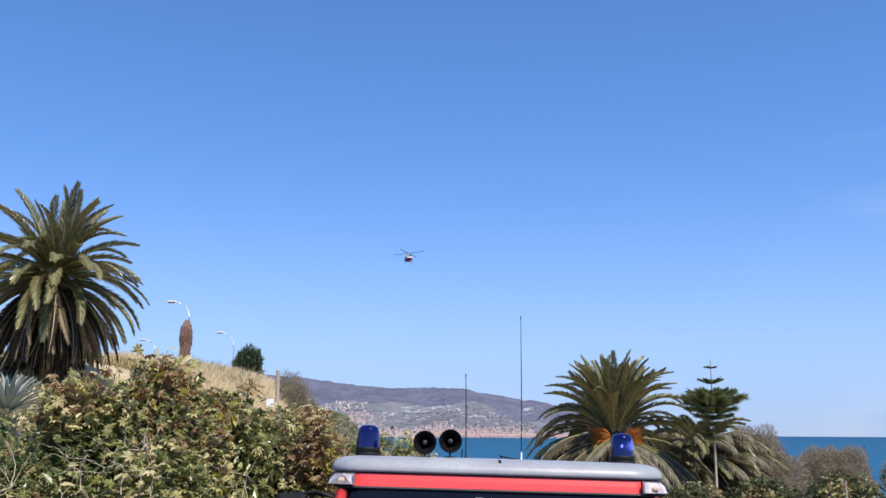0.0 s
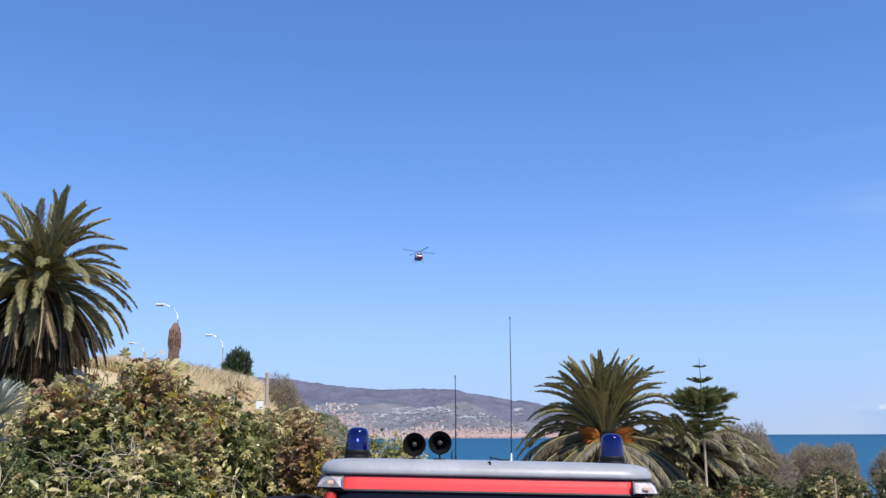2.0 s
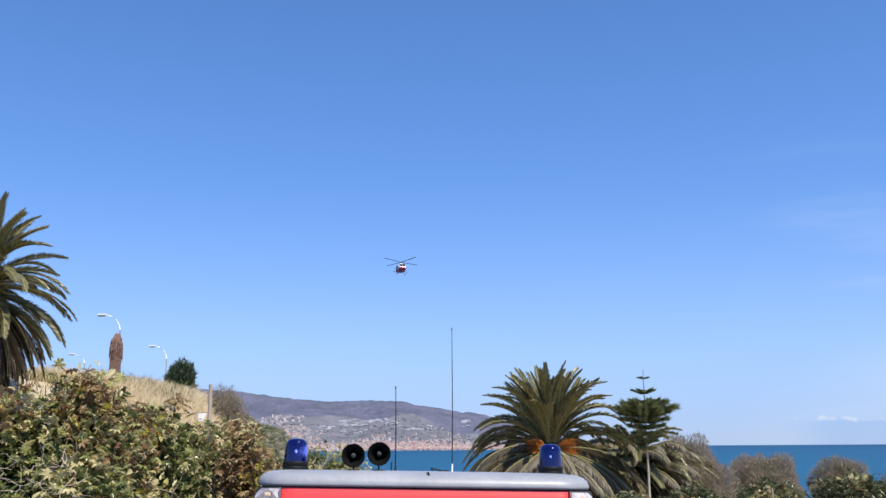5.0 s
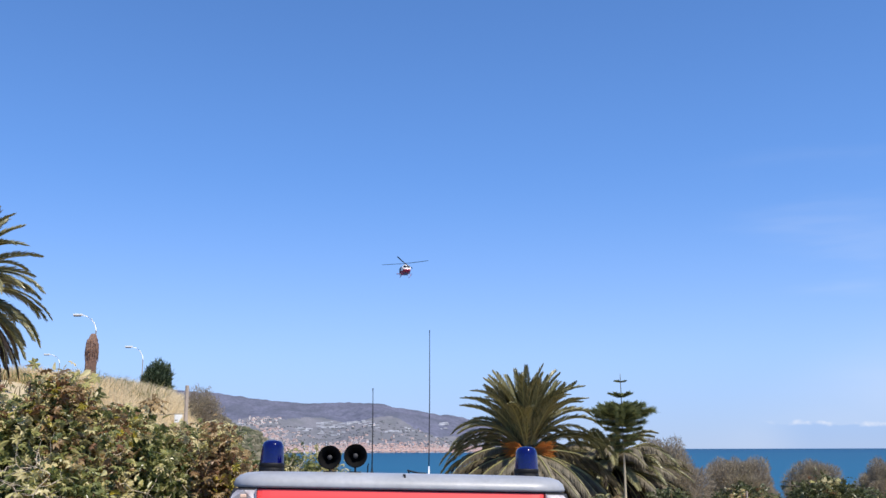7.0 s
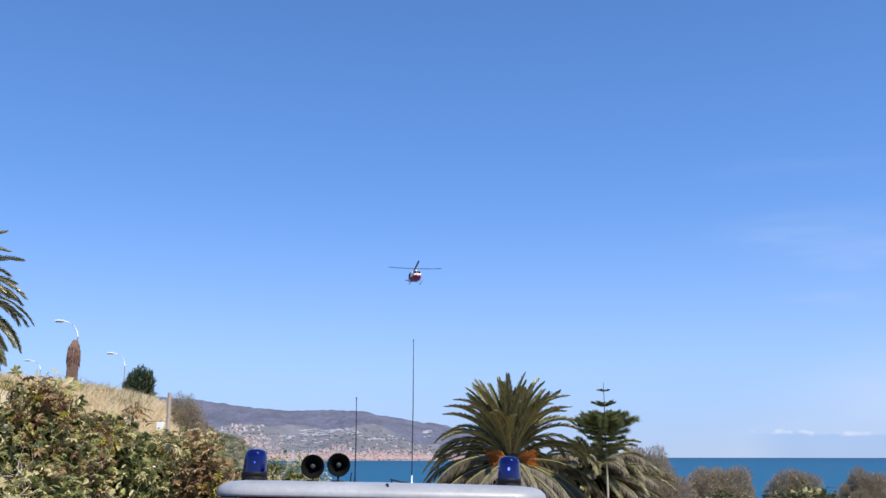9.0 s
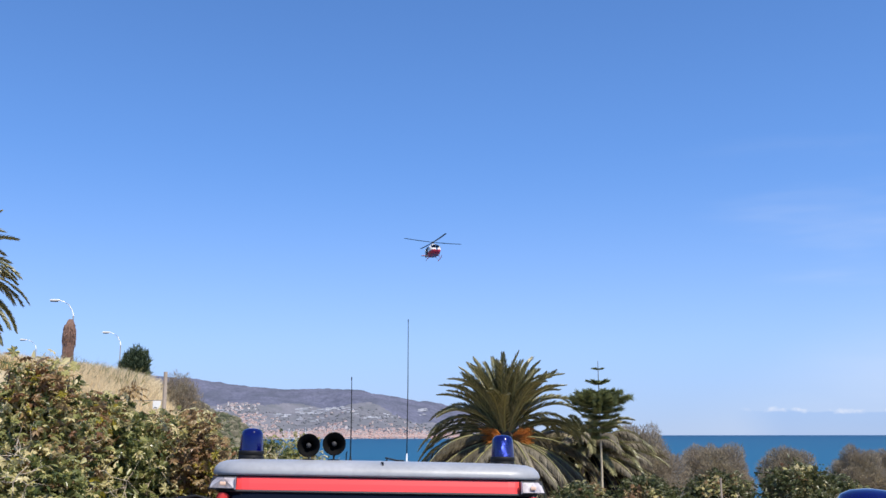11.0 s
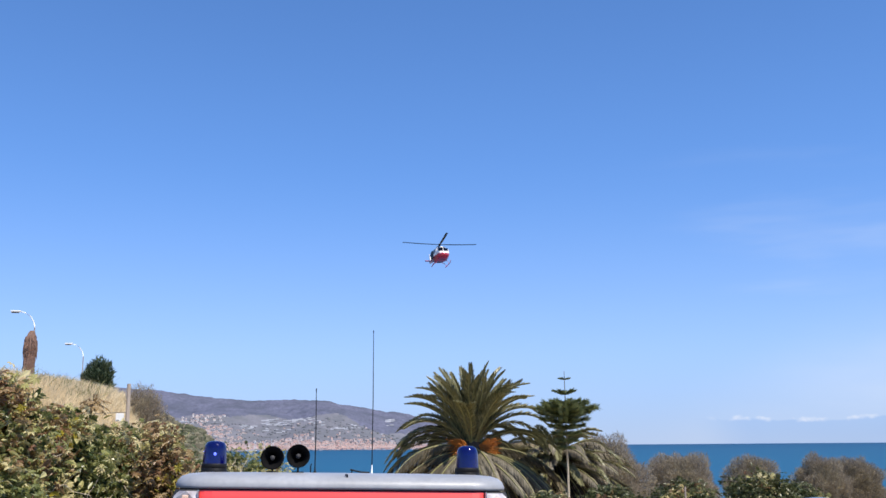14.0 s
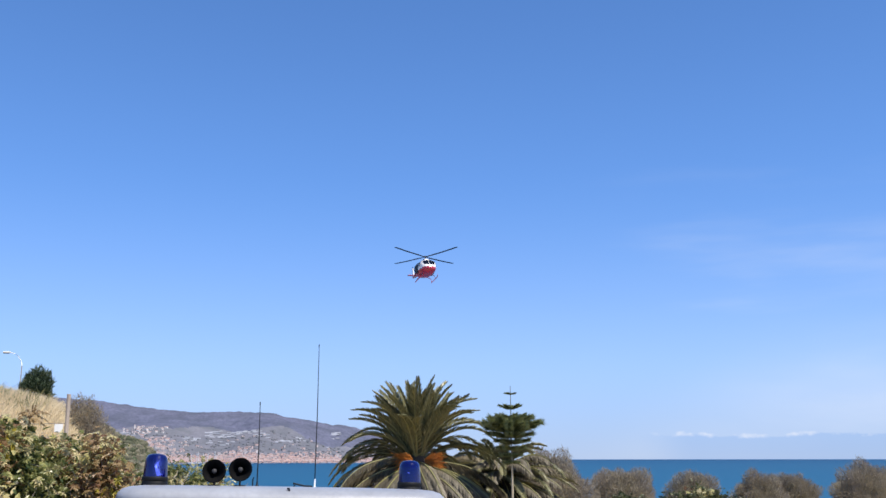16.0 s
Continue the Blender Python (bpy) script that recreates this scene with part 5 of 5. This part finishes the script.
castor_sprig(-1.625, 7.9, 2.655, 3, "leaf_red", "brown castor sprig with drying leaves and seed pods", 14, 0.10)
castor_sprig(-1.17, 8.6, 2.50, 4, "leaf_pale", "pale green castor sprig above the shrubs", 7, 0.12, False)
castor_sprig(-1.86, 8.1, 2.58, 5, "leaf_red", "brown castor sprig with drying leaves and seed pods", 10, 0.09)
castor_sprig(-2.02, 7.4, 2.70, 6, "leaf_green", "green castor sprig above the shrubs", 9, 0.10, False)
castor_sprig(-2.48, 6.5, 2.60, 7, "leaf_green", "green castor sprig above the shrubs", 8, 0.09, False)
castor_sprig(-1.24, 9.5, 2.44, 8, "leaf_red", "brown castor sprig with drying leaves and seed pods", 8, 0.10)
dry_bush(-1.93, 5.45, 2.62, 9)
dry_bush(-2.35, 5.0, 2.30, 10)

def stake(x, y, top):
    base = ground_z(x, y)
    p = thing("stake", pose(x, y, base), "thin weathered wooden stake among the slope shrubs", "stake")
    v, f = tube([(0, 0, -0.2), (0.02, 0, (top - base) * 0.5), (0.01, 0, top - base)], [0.022, 0.020, 0.016], 8)
    part("post", mesh_of("post", v, f, M["wood_post"]), p)


stake(6.62, 16.0, 1.50)

# bank with dry grass, trees and lamps
grass("dry_grass", 90000, (-18, -5.6), (34, 46), (0.15, 0.60), "straw", "tall dry straw-coloured grass on the bank", 21, width=0.008)
grass("weeds", 520, (-11.2, -7.9), (36.5, 41.5), (0.3, 0.85), "greengrass", "grey-green weeds along the top of the bank", 23, width=0.012)
grass("rough_grass", 7000, (-14, 14), (11.5, 34), (0.2, 0.5), "greengrass", "rough green and dry grass on the slope", 22, width=0.012)
agave(-11.0, 24.0, 1.15, 2)
agave(-12.6, 23.4, 1.15, 6)
dead_trunk(-11.03, 40.0, 6.89)
twiggy_bush("evergreen_bush", -9.95, 48.0, 6.3, 0.66, 1.05, 31, "dense dark evergreen bush on the bank", "cypress", 7000, 0.26, "bushes on the bank", 0.24)
twiggy_bush("bare_bush", -6.75, 42.0, 4.75, 0.85, 1.7, 32, "brownish twiggy bush at the end of the bank", "tamarisk", 20000, 0.16, "bushes on the bank", 0.14)
twiggy_bush("bare_bush", -6.2, 43.0, 3.6, 0.7, 1.4, 33, "brownish twiggy bush at the end of the bank", "tamarisk", 16000, 0.18, "bushes on the bank", 0.14)
street_lamp(-14.98, 55.0, 8.78, -16.26, 9.67)
street_lamp(-16.09, 72.0, 8.66, -17.39, 9.60)
street_lamp(-27.0, 88.0, 9.7, -28.4, 10.5)
fence_post(-4.39, 25.0, 3.82)


def cottage(x, y, w, top):
    base = ground_z(x, y)
    h = thing("house", pose(x, y, base), "pink rendered house with a clay tile roof beyond the bank", "house")
    wall = top - base - 1.3
    bm = bmesh.new()
    box(bm, 0, 0, wall / 2 - 0.2, w, 5.0, wall + 0.4)
    part("wall", bm_mesh("wall", bm, M["house_wall"]), h)
    e = w / 2 + 0.35
    v = [(-e, -2.9, wall), (e, -2.9, wall), (e, 2.9, wall), (-e, 2.9, wall), (-e, 0, wall + 1.3), (e, 0, wall + 1.3), (-e, -2.9, wall - 0.12), (e, -2.9, wall - 0.12), (e, 2.9, wall - 0.12), (-e, 2.9, wall - 0.12)]
    part("roof", mesh_of("roof", v, [(0, 1, 5, 4), (2, 3, 4, 5), (6, 7, 1, 0), (8, 9, 3, 2), (7, 8, 2, 5, 1), (9, 6, 0, 4, 3), (9, 8, 7, 6)], M["house_roof"]), h)
    for wx in (-w / 4, w / 4):
        bm = bmesh.new()
        box(bm, wx, -2.5, wall - 1.5, 0.9, 0.08, 1.2, 0.02)
        part("window", bm_mesh("window", bm, M["glass"]), h, "dark window")


cottage(-23.2, 72.0, 4.6, 7.35)

# tamarisks between the slope and the sea
for i, (x, y, top, rx, rz) in enumerate(((15.0, 47, 2.25, 2.2, 2.4), (21.0, 52, 1.55, 1.85, 2.0), (26.7, 55, 1.1, 1.5, 1.9), (32.8, 58, 1.0, 1.65, 1.9), (36.3, 60, 1.0, 1.85, 1.9), (38.6, 55, 1.65, 2.0, 2.1), (42.8, 56, 0.9, 2.1, 1.9))):
    twiggy_bush("tamarisk", x, y, top, rx, rz, 100 + i, "rounded grey-brown tamarisk by the sea", "tamarisk", 64000, 0.22, width=0.15)


# ---- what moves ----
FLIGHT = (
    (0, -15.19, 383.34, 72.24), (1, -10.46, 366.62, 69.6), (2, -5.88, 349.69, 67.0), (3, -1.58, 332.88, 63.99), (4, 2.25, 316.27, 60.82), (6.5, 10.91, 275.05, 53.34),
    (7.5, 13.95, 261.75, 50.93), (8.5, 16.66, 248.42, 48.78), (9.5, 18.97, 235.05, 46.6), (12, 21.4, 192.06, 39.97), (13, 22.77, 181.6, 38.29), (14, 24.35, 171.1, 36.6), (15, 26.05, 160.6, 34.64), (16, 27.23, 149.41, 32.33))
# blade angle by which the turning rotor runs ahead of ten half turns a second
PHASE_T = (0, 0.5, 1, 1.5, 2, 2.5, 3, 3.5, 4, 6.5, 7, 7.5, 8, 8.5, 9, 9.5, 12, 12.5, 13, 13.5, 14, 14.5, 15, 15.5, 16)
PHASE_A = (62, 55, 48, 41, 30, 8, -3, -11, -19, -94, -108, -120, -134, -151, -172, -192, -282, -297, -311, -329, -349, -361, -376, -391, -403)


def motions():
    rows = []
    for t, x, y, z in FLIGHT:
        az = math.degrees(math.atan2(x, y))
        rows.append((t, pose(x, y, z, -4, 0, -az + 7 + 7 * t / 16)))
    walk(flyer, rows)
    rows = []
    for k in range(16 * FPS + 1):                # 325 turns a minute
        t = k / FPS
        rows.append((t, pose(0, 0.15, 2.1, 0, 0, 1980 * t + float(np.interp(t, PHASE_T, PHASE_A)) - 7 - 7 * t / 16)))
    walk(main_rotor, rows)
    walk(tail_rotor, [(k / FPS, pose(0.12, 9.15, 2.35, 0, 90, 0) @ pose(0, 0, 0, 0, 0, 58 * k)) for k in range(16 * FPS + 1)])
    for ob, phase, period, size in SWAY:         # fronds stir in the breeze
        m = ob.matrix_basis.copy()
        rows = []
        for k in range(33):
            t = 0.5 * k
            a = 2 * math.pi * t / period + phase
            rows.append((t, m @ pose(0, 0, 0, size * math.sin(0.7 * a), size * math.sin(a), 0.6 * size * math.sin(a + 1))))
        walk(ob, rows)
    for r, facing in zip(reflectors, (3.5, -0.04)):
        walk(r, [(k / 10, pose(0, 0, 0, 0, 0, 360 * (k / 10 - facing) / 0.48)) for k in range(161)])


motions()
